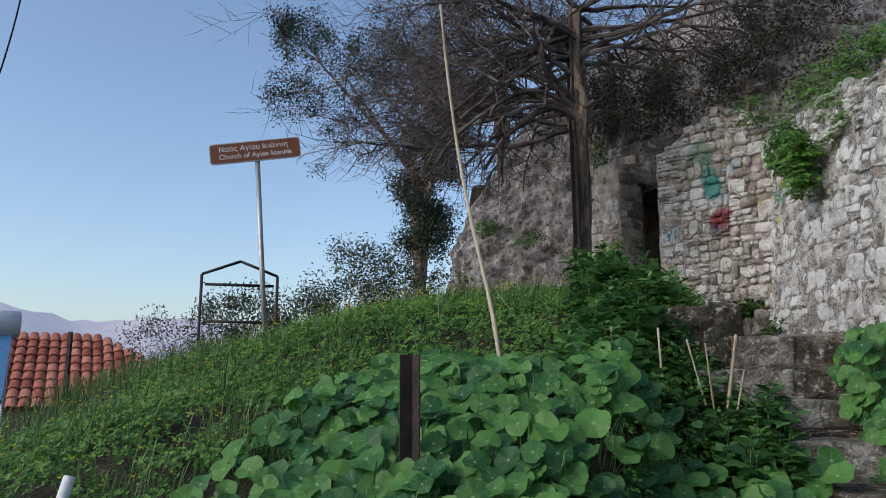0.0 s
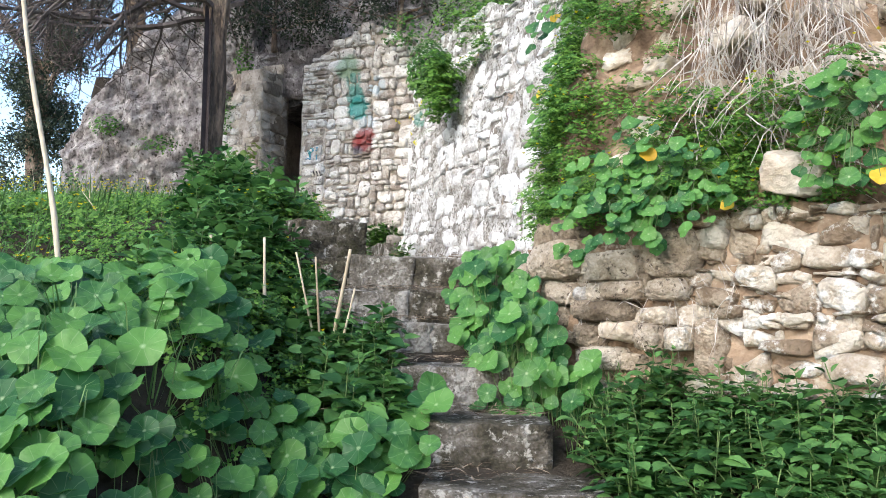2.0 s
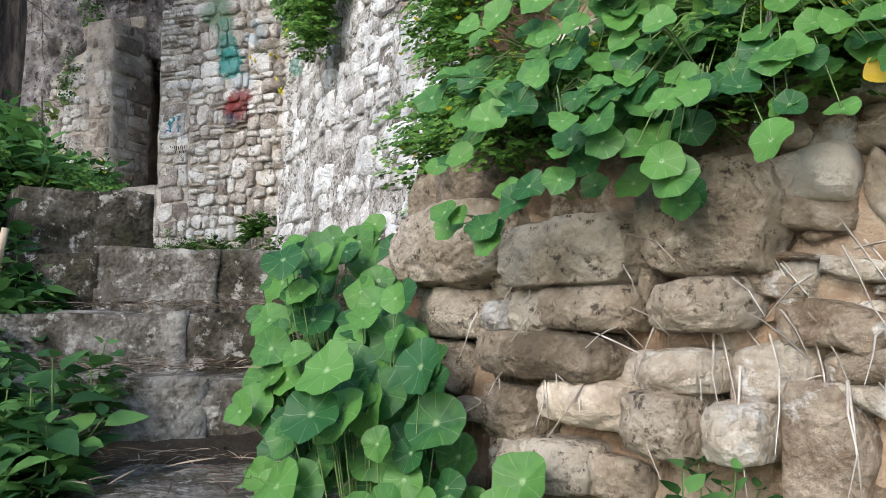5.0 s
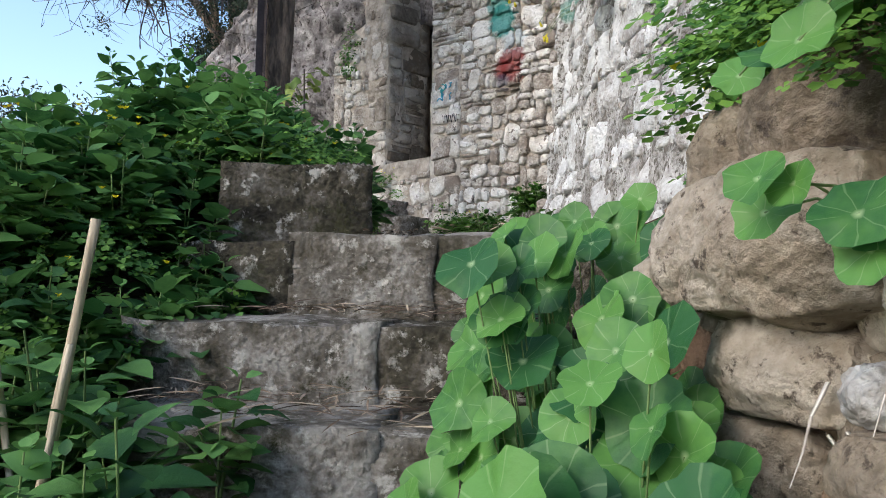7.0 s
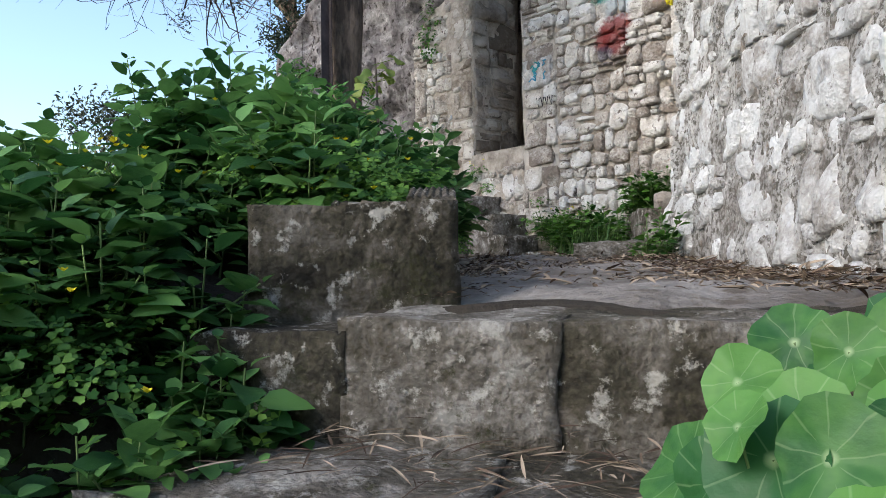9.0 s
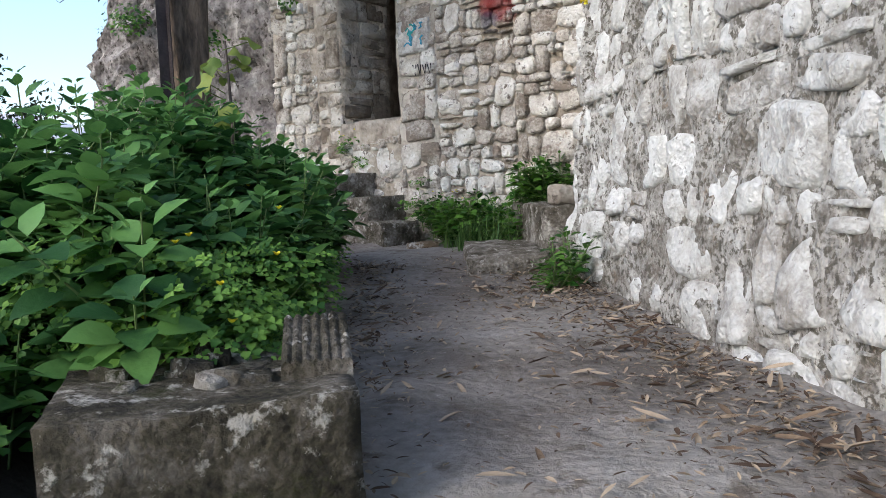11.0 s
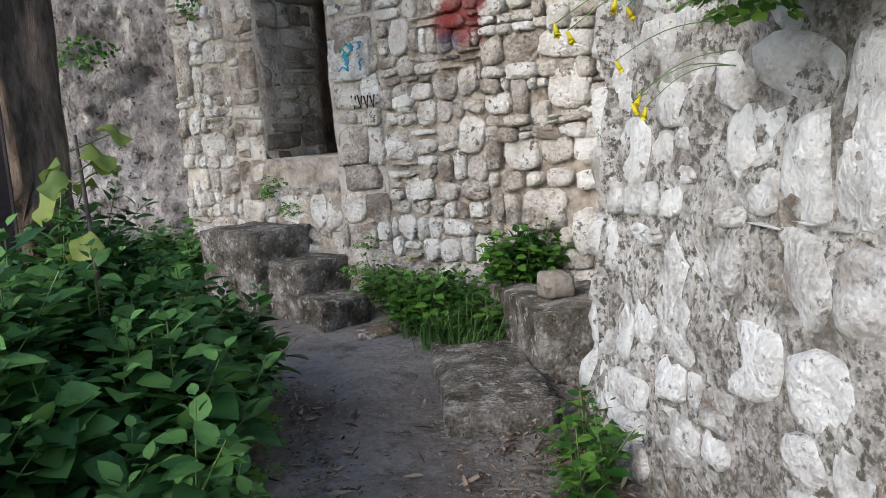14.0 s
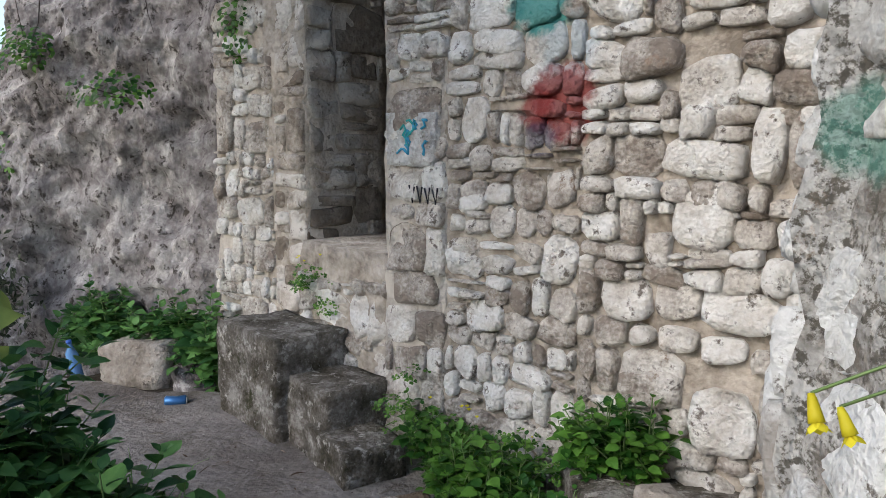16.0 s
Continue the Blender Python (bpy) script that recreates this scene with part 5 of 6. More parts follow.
def fig_sapling():
    """A young fig with a few large lobed leaves."""
    rng = random.Random(41)
    e = thing("fig_sapling", "young fig sapling with large lobed yellow-green leaves", "sapling", (-2.50, 5.30, 2.22))
    st = Heap()
    st.rod((0, 0, -0.1), (0.03, 0.0, 0.45), 0.011, 0.008, 6)
    st.rod((0.03, 0.0, 0.45), (0.0, 0.03, 0.85), 0.008, 0.005, 6)
    link_mesh("stem", st.mesh("stem"), M_twig, e)
    for k in range(11):
        a, z = rng.uniform(0, 6.28), rng.uniform(0.35, 0.9)
        d = rng.uniform(0.08, 0.17)
        v, f = [(0, 0, 0)], []
        n = 15
        r = rng.uniform(0.034, 0.055)
        for i in range(n):
            t = 2 * math.pi * i / n
            q = r * (0.72 + 0.38 * abs(math.cos(2.5 * t)) ** 0.7)
            v.append((q * math.cos(t), q * math.sin(t), -0.22 * q + 0.015 * math.sin(3 * t)))
        f = [(0, 1 + i, 1 + (i + 1) % n) for i in range(n)]
        hp = Heap()
        hp.add(np.array(v), f, facing((math.cos(a) * 0.6, math.sin(a) * 0.6 - 0.4, 0.6), rng.uniform(0, 6.28)), (math.cos(a) * d, math.sin(a) * d, z))
        hp.rod((0, 0, z - 0.05), (math.cos(a) * d, math.sin(a) * d, z), 0.003, 0.002)
        link_mesh("leaf", hp.mesh("leaf"), M_fig, e)


fig_sapling()

# ---- trees ----
def grow(heap, p, d, length, r, depth, rng, droop=0.0, tips=None, wander=0.35, kids=(3, 5), keep=None):
    """A limb of short bent segments, with side shoots."""
    p, d = Vector(p), Vector(d).normalized()
    n = max(3, int(length / 0.14)) if depth > 0 else 3
    seg = length / n
    for i in range(n):
        k = i / n
        d = (d + Vector((rng.uniform(-1, 1), rng.uniform(-1, 1), rng.uniform(-1, 1))) * wander * 0.5 + Vector((0, 0, -droop * (0.4 + k)))).normalized()
        q = p + d * seg
        if keep and not keep(q):
            return
        heap.rod(p, q, r * (1 - 0.75 * k), r * (1 - 0.75 * (k + 1 / n)), 5 if r > 0.03 else 3)
        if depth > 0 and k > 0.12 and rng.random() < rng.uniform(*kids) / n * 1.6:
            side = Vector((rng.uniform(-1, 1), rng.uniform(-1, 1), rng.uniform(-0.7, 0.9)))
            side = (side - d * side.dot(d)).normalized()
            grow(heap, q, (d * 0.7 + side).normalized(), length * rng.uniform(0.35, 0.62), max(0.0042, r * (1 - 0.6 * k) * 0.55), depth - 1, rng, droop, tips, wander, kids, keep)
        p = q
    if tips is not None and depth <= 1:
        tips.append(p)


def bare_tree(label, at, seed, trunk_h, r, limbs, size, keep=None):
    """A gnarled hollow trunk and a dense tangle of bare twigs. Limbs: (how many, from, to) angles in plan."""
    rng = random.Random(seed)
    e = thing("bare_tree", label, "tree", at)
    bm = bmesh.new()
    pts, radii = [], []
    for i in range(30):
        k = i / 29
        pts.append((0.02 + 0.10 * k + 0.05 * math.sin(k * 5), 0.02 * math.sin(k * 4), -0.25 + trunk_h * k))
        radii.append(r * (1 - 0.45 * k + 0.5 * max(0, 0.16 - k) / 0.16 + 0.35 * math.exp(-((k - 0.66) / 0.05) ** 2)))
    tube(bm, pts, radii, 26)
    for v in bm.verts:
        a = math.atan2(v.co.y, v.co.x)
        g = fbm(math.cos(a) * 2.4, math.sin(a) * 2.4, v.co.z * 0.7 + seed, 4) * 0.06 + 0.020 * math.sin(a * 7 + v.co.z * 1.3) + 0.014 * fbm(a * 6, v.co.z * 2, seed, 3)
        groove = -0.08 * math.exp(-((a + 1.75 + 0.2 * math.sin(v.co.z * 2)) / 0.16) ** 2) * (v.co.z < 2.0)
        v.co.x += math.cos(a) * (g + groove) * r / 0.15
        v.co.y += math.sin(a) * (g + groove) * r / 0.15
    part("trunk", bm, M_bark, e)
    hp = Heap()
    for n, a0, a1 in limbs:
        for _ in range(n):
            a = rng.uniform(a0, a1)
            grow(hp, (0.1, 0, trunk_h * rng.uniform(0.55, 0.95)), (math.cos(a), math.sin(a) * 0.8, rng.uniform(-0.05, 0.65)), size * rng.uniform(0.65, 1.15), 0.036, 3, rng, 0.035, None, 0.45, (5, 8), keep)
    part("twig_tangle", hp.mesh("twig_tangle"), M_twig, e, smooth=False)["kind"] = "stuff"


bare_tree("old bare tree with hollow bark and tangled twigs", (-3.06, 5.76, 2.35), 4, 3.9, 0.128, ((32, 2.2, 4.4), (14, -1.0, 1.8)), 2.8,
          lambda q: q.z > 1.45 - 0.10 * q.x and not (q.x > 0.4 and q.z < 2.9) and not (q.y < -0.9 and q.x > -0.9))
bare_tree("bare tree with tangled twigs rooted on the cliff", (-5.3, 9.1, 4.3), 6, 2.6, 0.13, ((14, 2.4, 4.9), (5, -1.2, 1.2)), 2.4, lambda q: q.z > 0.3)


def leafy_tree(name, label, at, h, trunk_r, centres, leaf, mat_leaf, n, seed, category="tree", size=0.05):
    """A trunk with limbs and a crown of many leaves, uneven and open."""
    rng = random.Random(seed)
    e = thing(name, label, category, at)
    tw = Heap()
    tips = []
    grow(tw, (0, 0, -0.2), (rng.uniform(-0.1, 0.1), 0, 1), h * 0.8, trunk_r, 0, rng, 0, None, 0.10)
    lv = Heap()
    for cx, cy, cz, rx, rz in centres:
        tw.rod((0, 0, max(0.0, cz * 0.55)), (cx, cy, cz), trunk_r * 0.4, trunk_r * 0.12, 5)
        for _ in range(7):
            grow(tw, (cx, cy, cz), (rng.uniform(-1, 1), rng.uniform(-1, 1), rng.uniform(-0.4, 1)), rx * 1.05, trunk_r * 0.12, 1, rng, 0, tips)
    per = max(1, n // max(1, len(tips)))
    for t in tips:
        for _ in range(per):
            p = np.array(t) + np.array([rng.gauss(0, 0.10) for _ in range(3)]) * leaf
            l, wd = size * rng.uniform(0.7, 1.3), size * 0.22
            v, f = np.array(((0, 0, 0), (-wd, l * 0.5, wd * 0.5), (0, l, 0), (wd, l * 0.5, wd * 0.5))), [(0, 2, 1), (0, 3, 2)]
            lv.add(v, f, facing((rng.uniform(-1, 1), rng.uniform(-1, 1), rng.uniform(-0.2, 1)), rng.uniform(0, 6.28)), p)
    link_mesh("trunk", tw.mesh("trunk"), M_bark, e)
    link_mesh("crown", lv.mesh("crown"), mat_leaf, e)


leafy_tree("evergreen_tree", "tall dark evergreen tree behind the cliff edge", (-10.1, 16.0, 2.6), 8.2, 0.22,
           [tuple(1.5 * c for c in k) for k in ((0, 0, 1.6, 0.40, 0.4), (0.1, 0, 2.0, 0.42, 0.4), (-0.1, 0, 2.4, 0.45, 0.4), (0.1, 0, 2.8, 0.5, 0.4), (0, 0.1, 3.2, 0.55, 0.5), (0.3, 0, 3.8, 0.9, 0.6), (-0.5, -0.2, 4.4, 1.1, 0.7), (0.9, 0, 4.6, 1.1, 0.7), (-1.4, -0.6, 5.0, 1.2, 0.7), (-2.0, -0.6, 5.4, 0.9, 0.5), (0.2, 0, 5.4, 1.3, 0.8), (1.6, 0.2, 5.3, 1.1, 0.6))], 1.5, M_cypress, 46000, 51, size=0.09)
leafy_tree("olive_shrub", "grey-green wild olive shrub on the slope", (-7.3, 7.5, 1.65), 1.6, 0.05,
           [(0, 0, 0.8, 0.6, 0.4), (0.5, 0.1, 1.1, 0.6, 0.4), (-0.6, 0, 0.6, 0.5, 0.4), (1.0, 0.2, 1.0, 0.6, 0.4), (0.2, 0, 1.4, 0.5, 0.3), (1.5, 0.3, 0.7, 0.5, 0.3)], 1.0, M_olive, 10000, 52, "shrub", 0.06)
leafy_tree("olive_shrub", "low grey-green shrub beside the iron gate frame", (-9.0, 7.3, 1.7), 1.0, 0.04,
           [(0, 0, 0.6, 0.5, 0.3), (0.6, 0, 0.7, 0.5, 0.3), (-0.9, 0, 0.4, 0.5, 0.3), (-1.6, -0.2, 0.3, 0.5, 0.3)], 1.0, M_olive, 6000, 53, "shrub", 0.06)
leafy_tree("dark_shrub", "dark tangled shrub on the cliff above the rubble wall", (-1.2, 7.75, 5.0), 1.2, 0.05,
           [(0, 0, 0.4, 0.6, 0.3), (0.7, -0.3, 0.4, 0.6, 0.3), (-0.7, 0.2, 0.5, 0.5, 0.3), (0.3, 0, 0.9, 0.6, 0.3), (1.2, -0.5, 0.6, 0.6, 0.3)], 1.0, M_cypress, 9000, 54, "shrub", 0.06)
leafy_tree("dark_shrub", "dark tangled shrub hanging over the doorway", (-3.0, 8.6, 5.3), 1.2, 0.05,
           [(0, -0.1, 0.3, 0.5, 0.3), (0.6, -0.2, 0.2, 0.5, 0.3), (-0.6, 0, 0.5, 0.5, 0.3), (0.1, 0, 0.8, 0.6, 0.3)], 1.0, M_cypress, 6000, 55, "shrub", 0.06)


# ---- sign, posts, canes ----
def text_mesh(body, size, depth=0.0):
    c = bpy.data.curves.new("lettering", 'FONT')
    c.body, c.size, c.align_x, c.align_y, c.extrude = body, size, 'CENTER', 'CENTER', depth
    ob = new("lettering", c)
    bpy.context.view_layer.update()
    me = bpy.data.meshes.new_from_object(ob.evaluated_get(bpy.context.evaluated_depsgraph_get()))
    bpy.data.objects.remove(ob)
    return me


def rounded_plate(bm, w, h, t, r, y):
    pts = []
    for cx, cz, a0 in ((w / 2 - r, h / 2 - r, 0), (-w / 2 + r, h / 2 - r, 90), (-w / 2 + r, -h / 2 + r, 180), (w / 2 - r, -h / 2 + r, 270)):
        for k in range(6):
            a = radians(a0 + 90 * k / 5)
            pts.append((cx + r * math.cos(a), cz + r * math.sin(a)))
    f = [bm.verts.new((x, y, z)) for x, z in pts]
    b = [bm.verts.new((x, y + t, z)) for x, z in pts]
    bm.faces.new(f)
    bm.faces.new(b[::-1])
    for i in range(len(pts)):
        j = (i + 1) % len(pts)
        bm.faces.new((f[j], f[i], b[i], b[j]))


def road_sign():
    e = thing("road_sign", "faded brown tourist sign on a grey steel pole", "sign", (-7.45, 5.75, 1.9))
    e.rotation_euler = (0, radians(-4.8), radians(32))
    bm = tube(bmesh.new(), [(0, 0, -0.4), (0, 0, 2.75)], 0.036, 14)
    part("pole", bm, M_galv, e)
    bm = bmesh.new()
    rounded_plate(bm, 1.28, 0.30, 0.02, 0.05, -0.055)
    pl = part("panel", bm, M_galv, e, "white-edged panel", smooth=False)
    pl.matrix_basis = pose(-0.02, 0, 2.84, 0, -3.5, 0)
    bm = bmesh.new()
    rounded_plate(bm, 1.25, 0.27, 0.004, 0.045, -0.060)
    part("face", bm, M_brown, pl, "faded brown face", smooth=False)
    for body, z, x in (("\u039d\u03b1\u03cc\u03c2 \u0391\u03b3\u03af\u03bf\u03c5 \u0399\u03c9\u03ac\u03bd\u03bd\u03b7", 0.055, -0.02), ("Church of Ayios Ioannis", -0.055, 0.0)):
        me = text_mesh(body, 0.105, 0.001)
        ob = link_mesh("lettering", me, M_signwhite, pl, smooth=False)
        ob.matrix_basis = pose(x, -0.0635, z, 90, 0, 0)


road_sign()


def iron_post(label, base, top, r=0.02, name="metal_post"):
    base, top = Vector(base), Vector(top)
    e = thing(name, label, "post", base)
    bm = bmesh.new()
    h = (top - base).length
    w, t = r * 2, 0.005
    prof = [(-w / 2, -w / 2), (w / 2, -w / 2), (w / 2, -w / 2 + t), (-w / 2 + t, -w / 2 + t), (-w / 2 + t, w / 2), (-w / 2, w / 2)]
    lo = [bm.verts.new((x, y, 0)) for x, y in prof]
    hi = [bm.verts.new((x, y, h)) for x, y in prof]
    bm.faces.new(lo[::-1])
    bm.faces.new(hi)
    for i in range(6):
        bm.faces.new((lo[i], lo[(i + 1) % 6], hi[(i + 1) % 6], hi[i]))
    ob = part("bar", bm, M_iron, e, smooth=False)
    ob.matrix_basis = (top - base).to_track_quat('Z', 'Y').to_matrix().to_4x4() @ pose(0, 0, 0, 0, 0, 20)
    return e


iron_post("dark angle-iron fence stake standing among the nasturtiums", (-2.13, -0.22, 0.6), (-2.16, -0.18, 1.575), 0.032)
iron_post("dark iron post leaning on the old tree trunk", (-2.95, 5.52, 2.3), (-3.06, 5.72, 5.6), 0.028)
iron_post("thin dark post on the slope", (-8.25, 3.2, 0.3), (-8.23, 3.2, 2.02), 0.02)


def wires():
    e = thing("wire_fence", "sagging rusty wire tied to the iron stake", "wire", (-2.14, -0.22, 1.0))
    for z, drop in ((0.0, 0.10), (-0.22, 0.14)):
        bm = bmesh.new()
        tube(bm, [(-3.0 * k / 14, 0.5 * k / 14 - 0.02, z - drop * math.sin(math.pi * k / 14) - 0.02 * k / 14) for k in range(15)], 0.002, 4)
        part("wire", bm, M_iron, e)
    bm = tube(bmesh.new(), [(0.05 * math.cos(k) , 0.05 * math.sin(k), -0.03 * k / 6) for k in range(19)], 0.002, 4)
    part("wire_loop", bm, M_galv, e)
    ob = link_mesh("overhead_cable", tube(bmesh.new(), [(-8.74 - 0.0040 * (k - 6) ** 2 * (k > 6) - 0.012 * k, 2.60 + 0.010 * k, 8.2 - 0.20 * k) for k in range(24)], 0.011, 5), M_iron)
    tagged(ob, "thin dark overhead cable against the sky", "cable")


wires()


def canes():
    rng = random.Random(61)
    def cane(label, pts, r, name="dry_cane", group=""):
        bm = bmesh.new()
        n = len(pts)
        tube(bm, pts, [r * (1.12 if i % 3 == 0 else 0.95) * (1 - 0.45 * i / n) for i in range(n)], 7)
        tagged(link_mesh(name, bm, M_cane), label, "cane", group)
    a, b = Vector((-2.34, 1.45, 1.25)), Vector((-2.98, 1.80, 4.25))
    cane("tall leaning dry cane stuck in the weeds", [a + (b - a) * (i / 15) + Vector((0.03 * math.sin(i * 0.5), 0.02 * math.sin(i * 0.8), 0)) for i in range(16)], 0.015, "leaning_cane")
    for x, y, z, dx, dy, h, r in ((-1.10, 1.76, 1.20, 0.10, 0.03, 0.55, 0.013), (-1.13, 1.80, 1.18, -0.16, 0.02, 0.55, 0.008), (-1.12, 1.72, 1.2, -0.05, 0.0, 0.5, 0.008), (-1.05, 1.7, 1.2, 0.09, 0.0, 0.34, 0.008), (-1.42, 1.75, 1.3, -0.03, 0.02, 0.5, 0.011), (-1.75, 1.9, 1.4, -0.02, 0.0, 0.42, 0.011)):
        cane("short broken dry cane beside the steps", [(x + dx * i / 6, y + dy * i / 6, z - 0.1 + (h + 0.1) * i / 6) for i in range(7)], r, group="dry canes beside the steps")
    for k in range(5):
        p = F_ter2.at(1.6 + 0.25 * k, 0.55 + 0.1 * k, 0)
        z = gz(p.x, p.y) + 0.30
        cane("pale dry cane lying on the nettles", [(p.x + 0.75 * i / 6 * 0.8, p.y - 0.2 * (i / 6) + 0.1 * k * i / 6, z + 0.06 * i / 6 + 0.03 * (k % 3)) for i in range(7)], 0.006, group="canes on the nettles")


canes()


def dry_stalks():
    """Thin dry stalks standing above the bank."""
    rng = random.Random(64)
    hp = Heap()
    for _ in range(16):
        y = rng.uniform(2.2, 5.2)
        x = -2.6 - rng.random() * 2.0
        z = gz(x, y)
        p = Vector((x, y, z))
        d = Vector((rng.uniform(-0.5, 0.3), rng.uniform(-0.3, 0.2), 1))
        grow(hp, p, d, rng.uniform(0.3, 0.6), 0.004, 0, rng, 0.15, None, 0.6)
    stuff("dry_stalks", hp, M_cane, "thin dry weed stalks standing on the bank", "dry stalks")
    # roots hanging over the earth bank
    hp = Heap()
    for _ in range(110):
        u = rng.uniform(0.10, 0.85)
        p = F_ter2.at(u, -0.02 + rng.uniform(-0.08, 0.06), rng.uniform(2.7, 3.35))
        grow(hp, p, (rng.uniform(-0.5, 0.5), rng.uniform(-0.5, 0.1), -1), rng.uniform(0.35, 0.8), 0.0034, 1, rng, 0.38, None, 0.42, (2, 3))
    stuff("hanging_roots", hp, M_root, "bleached dry roots hanging over the earth bank", "roots")
    hp = Heap()
    for _ in range(60):
        p = F_ter1.at(rng.uniform(0.35, 0.79), 0.06, rng.uniform(1.35, 1.7)) if rng.random() < 0.4 else F_ter2.at(rng.uniform(0, 0.5), 0.06, rng.uniform(1.4, 1.7))
        grow(hp, p, (rng.uniform(-0.6, 0.6), rng.uniform(-0.8, -0.2), rng.uniform(-1, 0.2)), rng.uniform(0.1, 0.25), 0.003, 0, rng, 0.2, None, 0.5)
    stuff("fine_roots", hp, M_root, "fine pale roots in the joints of the terrace wall", "roots")


dry_stalks()


def boulders():
    rng = random.Random(71)
    for u, w, z, s, lab in ((0.63, -0.10, 2.02, 0.17, "grey boulder standing on the ledge of the terrace wall"), (1.25, -0.26, 2.2, 0.21, "large ochre boulder in the earth bank"), (1.29, -0.15, 1.98, 0.22, "large pitted boulder of the terrace wall"), (0.36, -0.30, 2.95, 0.15, "round brown boulder in the earth bank"), (0.30, -0.22, 2.75, 0.11, "brown stone in the earth bank"), (0.86, -0.4, 3.1, 0.19, "ochre boulder in the earth bank"), (0.13, -0.35, 2.5, 0.17, "flat ochre boulder in the earth bank"), (1.65, -0.24, 2.45, 0.21, "large grey boulder in the earth bank"), (1.58, -0.38, 2.85, 0.22, "ochre boulder in the earth bank"), (0.59, -0.3, 2.45, 0.14, "brown stone in the earth bank"), (1.02, -0.28, 2.72, 0.15, "brown stone in the earth bank")):
        bm = boulder_mesh(s * rng.uniform(1.3, 1.7), s * 1.15, s * rng.uniform(0.85, 1.1), rng.random() * 90, 0.45, 14, 0.11)
        ob = link_mesh("boulder", bm, M_pitted if u > 1.0 else M_boulder)
        p = F_ter2.at(u, w + 0.12, z - s * 0.4)
        ob.matrix_basis = pose(p.x, p.y, p.z, rng.uniform(-15, 15), rng.uniform(-15, 15), -48 + rng.uniform(-20, 20))
        tagged(ob, lab, "boulder", "boulders of the earth bank")
    # the pale boulders stacked in the bank past the roots
    for row in range(9):
        z = 2.02 + 0.165 * row
        u = 1.12 + rng.uniform(0, 0.15)
        while u < 2.75:
            s = rng.uniform(0.10, 0.25)
            v = (z - 1.75) / 2.7
            bm = boulder_mesh(s * rng.uniform(1.1, 1.6), s * 1.1, min(0.24, s * rng.uniform(0.7, 1.0)), rng.random() * 90, 0.42, 8, 0.12)
            ob = link_mesh("boulder", bm, rng.choice((M_pitted, M_terrace, M_terrace, M_boulder)))
            p = F_ter2.at(u + s * 0.6, 0.0, 0)
            back = 0.13 + 0.45 * v + 0.35 * v * v
            ob.matrix_basis = pose(p.x + back * 0.80, p.y + back * 0.62, z + rng.uniform(-0.05, 0.05), rng.uniform(-12, 12), rng.uniform(-12, 12), -48 + rng.uniform(-20, 20))
            tagged(ob, "pale pitted boulder bedded in the earth bank", "boulder", "boulders of the earth bank")
            u += s * rng.uniform(1.15, 1.6)
    for x, y, z, s, a, lab, m in ((-4.12, 8.12, 1.90, (0.48, 0.30, 0.30), 3, "squared grey stone block at the foot of the cliff", M_pier), (-3.76, 8.10, 1.90, (0.24, 0.22, 0.20), 20, "rounded stone at the foot of the cliff", M_rock),
                            (-1.10, 6.62, 2.20, (0.14, 0.12, 0.12), 30, "grey stone lying on the kerb", M_pier), (-2.08, 7.02, 1.90, (0.2, 0.12, 0.07), 30, "small stone at the foot of the steps", M_terrace)):
        ob = link_mesh("loose_stone", rough_block(*s, min(s) * 0.10, 6, x * 3, min(s) * 0.22), m)
        ob.matrix_basis = pose(x, y, z, 0, 0, a)
        tagged(ob, lab, "stone", "loose stones")


boulders()


def litter():
    rng = random.Random(81)
    hp = Heap()
    for _ in range(8200):
        y = rng.uniform(3.05, 6.3) if rng.random() < 0.9 else rng.uniform(6.3, 7.4)
        xr = float(np.interp(y, (2.9, 5.7), (0.2, -0.95)))
        xl = float(left_edge(y))
        k = rng.random()
        x = xr - 0.02 - abs(rng.gauss(0, 0.26)) if k < 0.62 else (xl + abs(rng.gauss(0, 0.16)) + 0.08 if k < 0.85 else rng.uniform(xl, xr))
        if x < xl or x > xr:
            continue
        z = float(path_z(y)) + 0.03 + fbm(x, y, 2, 4, 2.2) * 0.03 + 0.010 * rng.random()
        l = rng.uniform(0.008, 0.032) if rng.random() < 0.94 else rng.uniform(0.04, 0.10)
        v, f = leaf_points(l, min(0.016, l * rng.uniform(0.10, 0.40)), rng.uniform(-0.3, 0.3), rng.uniform(0.1, 0.4))
        hp.add(v, f, turn(rng.uniform(-0.35, 0.35), rng.uniform(-0.5, 0.5), rng.uniform(0, 6.28)), (x, y, z))
    for _ in range(1500):
        x, y = rng.uniform(-1.15, -0.1), rng.uniform(0.7, 2.8)
        z = {0: 0.98, 1: 1.18, 2: 1.385, 3: 1.57}[min(3, max(0, int((y - 1.05) / 0.45)))] if y > 1.05 else 0.785
        l = rng.uniform(0.03, 0.11)
        v, f = leaf_points(l, max(0.003, l * 0.06), 0.1, 0.2)
        hp.add(v, f, turn(rng.uniform(-0.1, 0.3), rng.uniform(-0.5, 0.5), rng.uniform(0, 6.28)), (x, y, z + 0.006 + 0.02 * rng.random()))
    stuff("leaf_litter", hp, M_litter, "dry brown leaves and bark chips strewn on the path", "leaf litter")


litter()


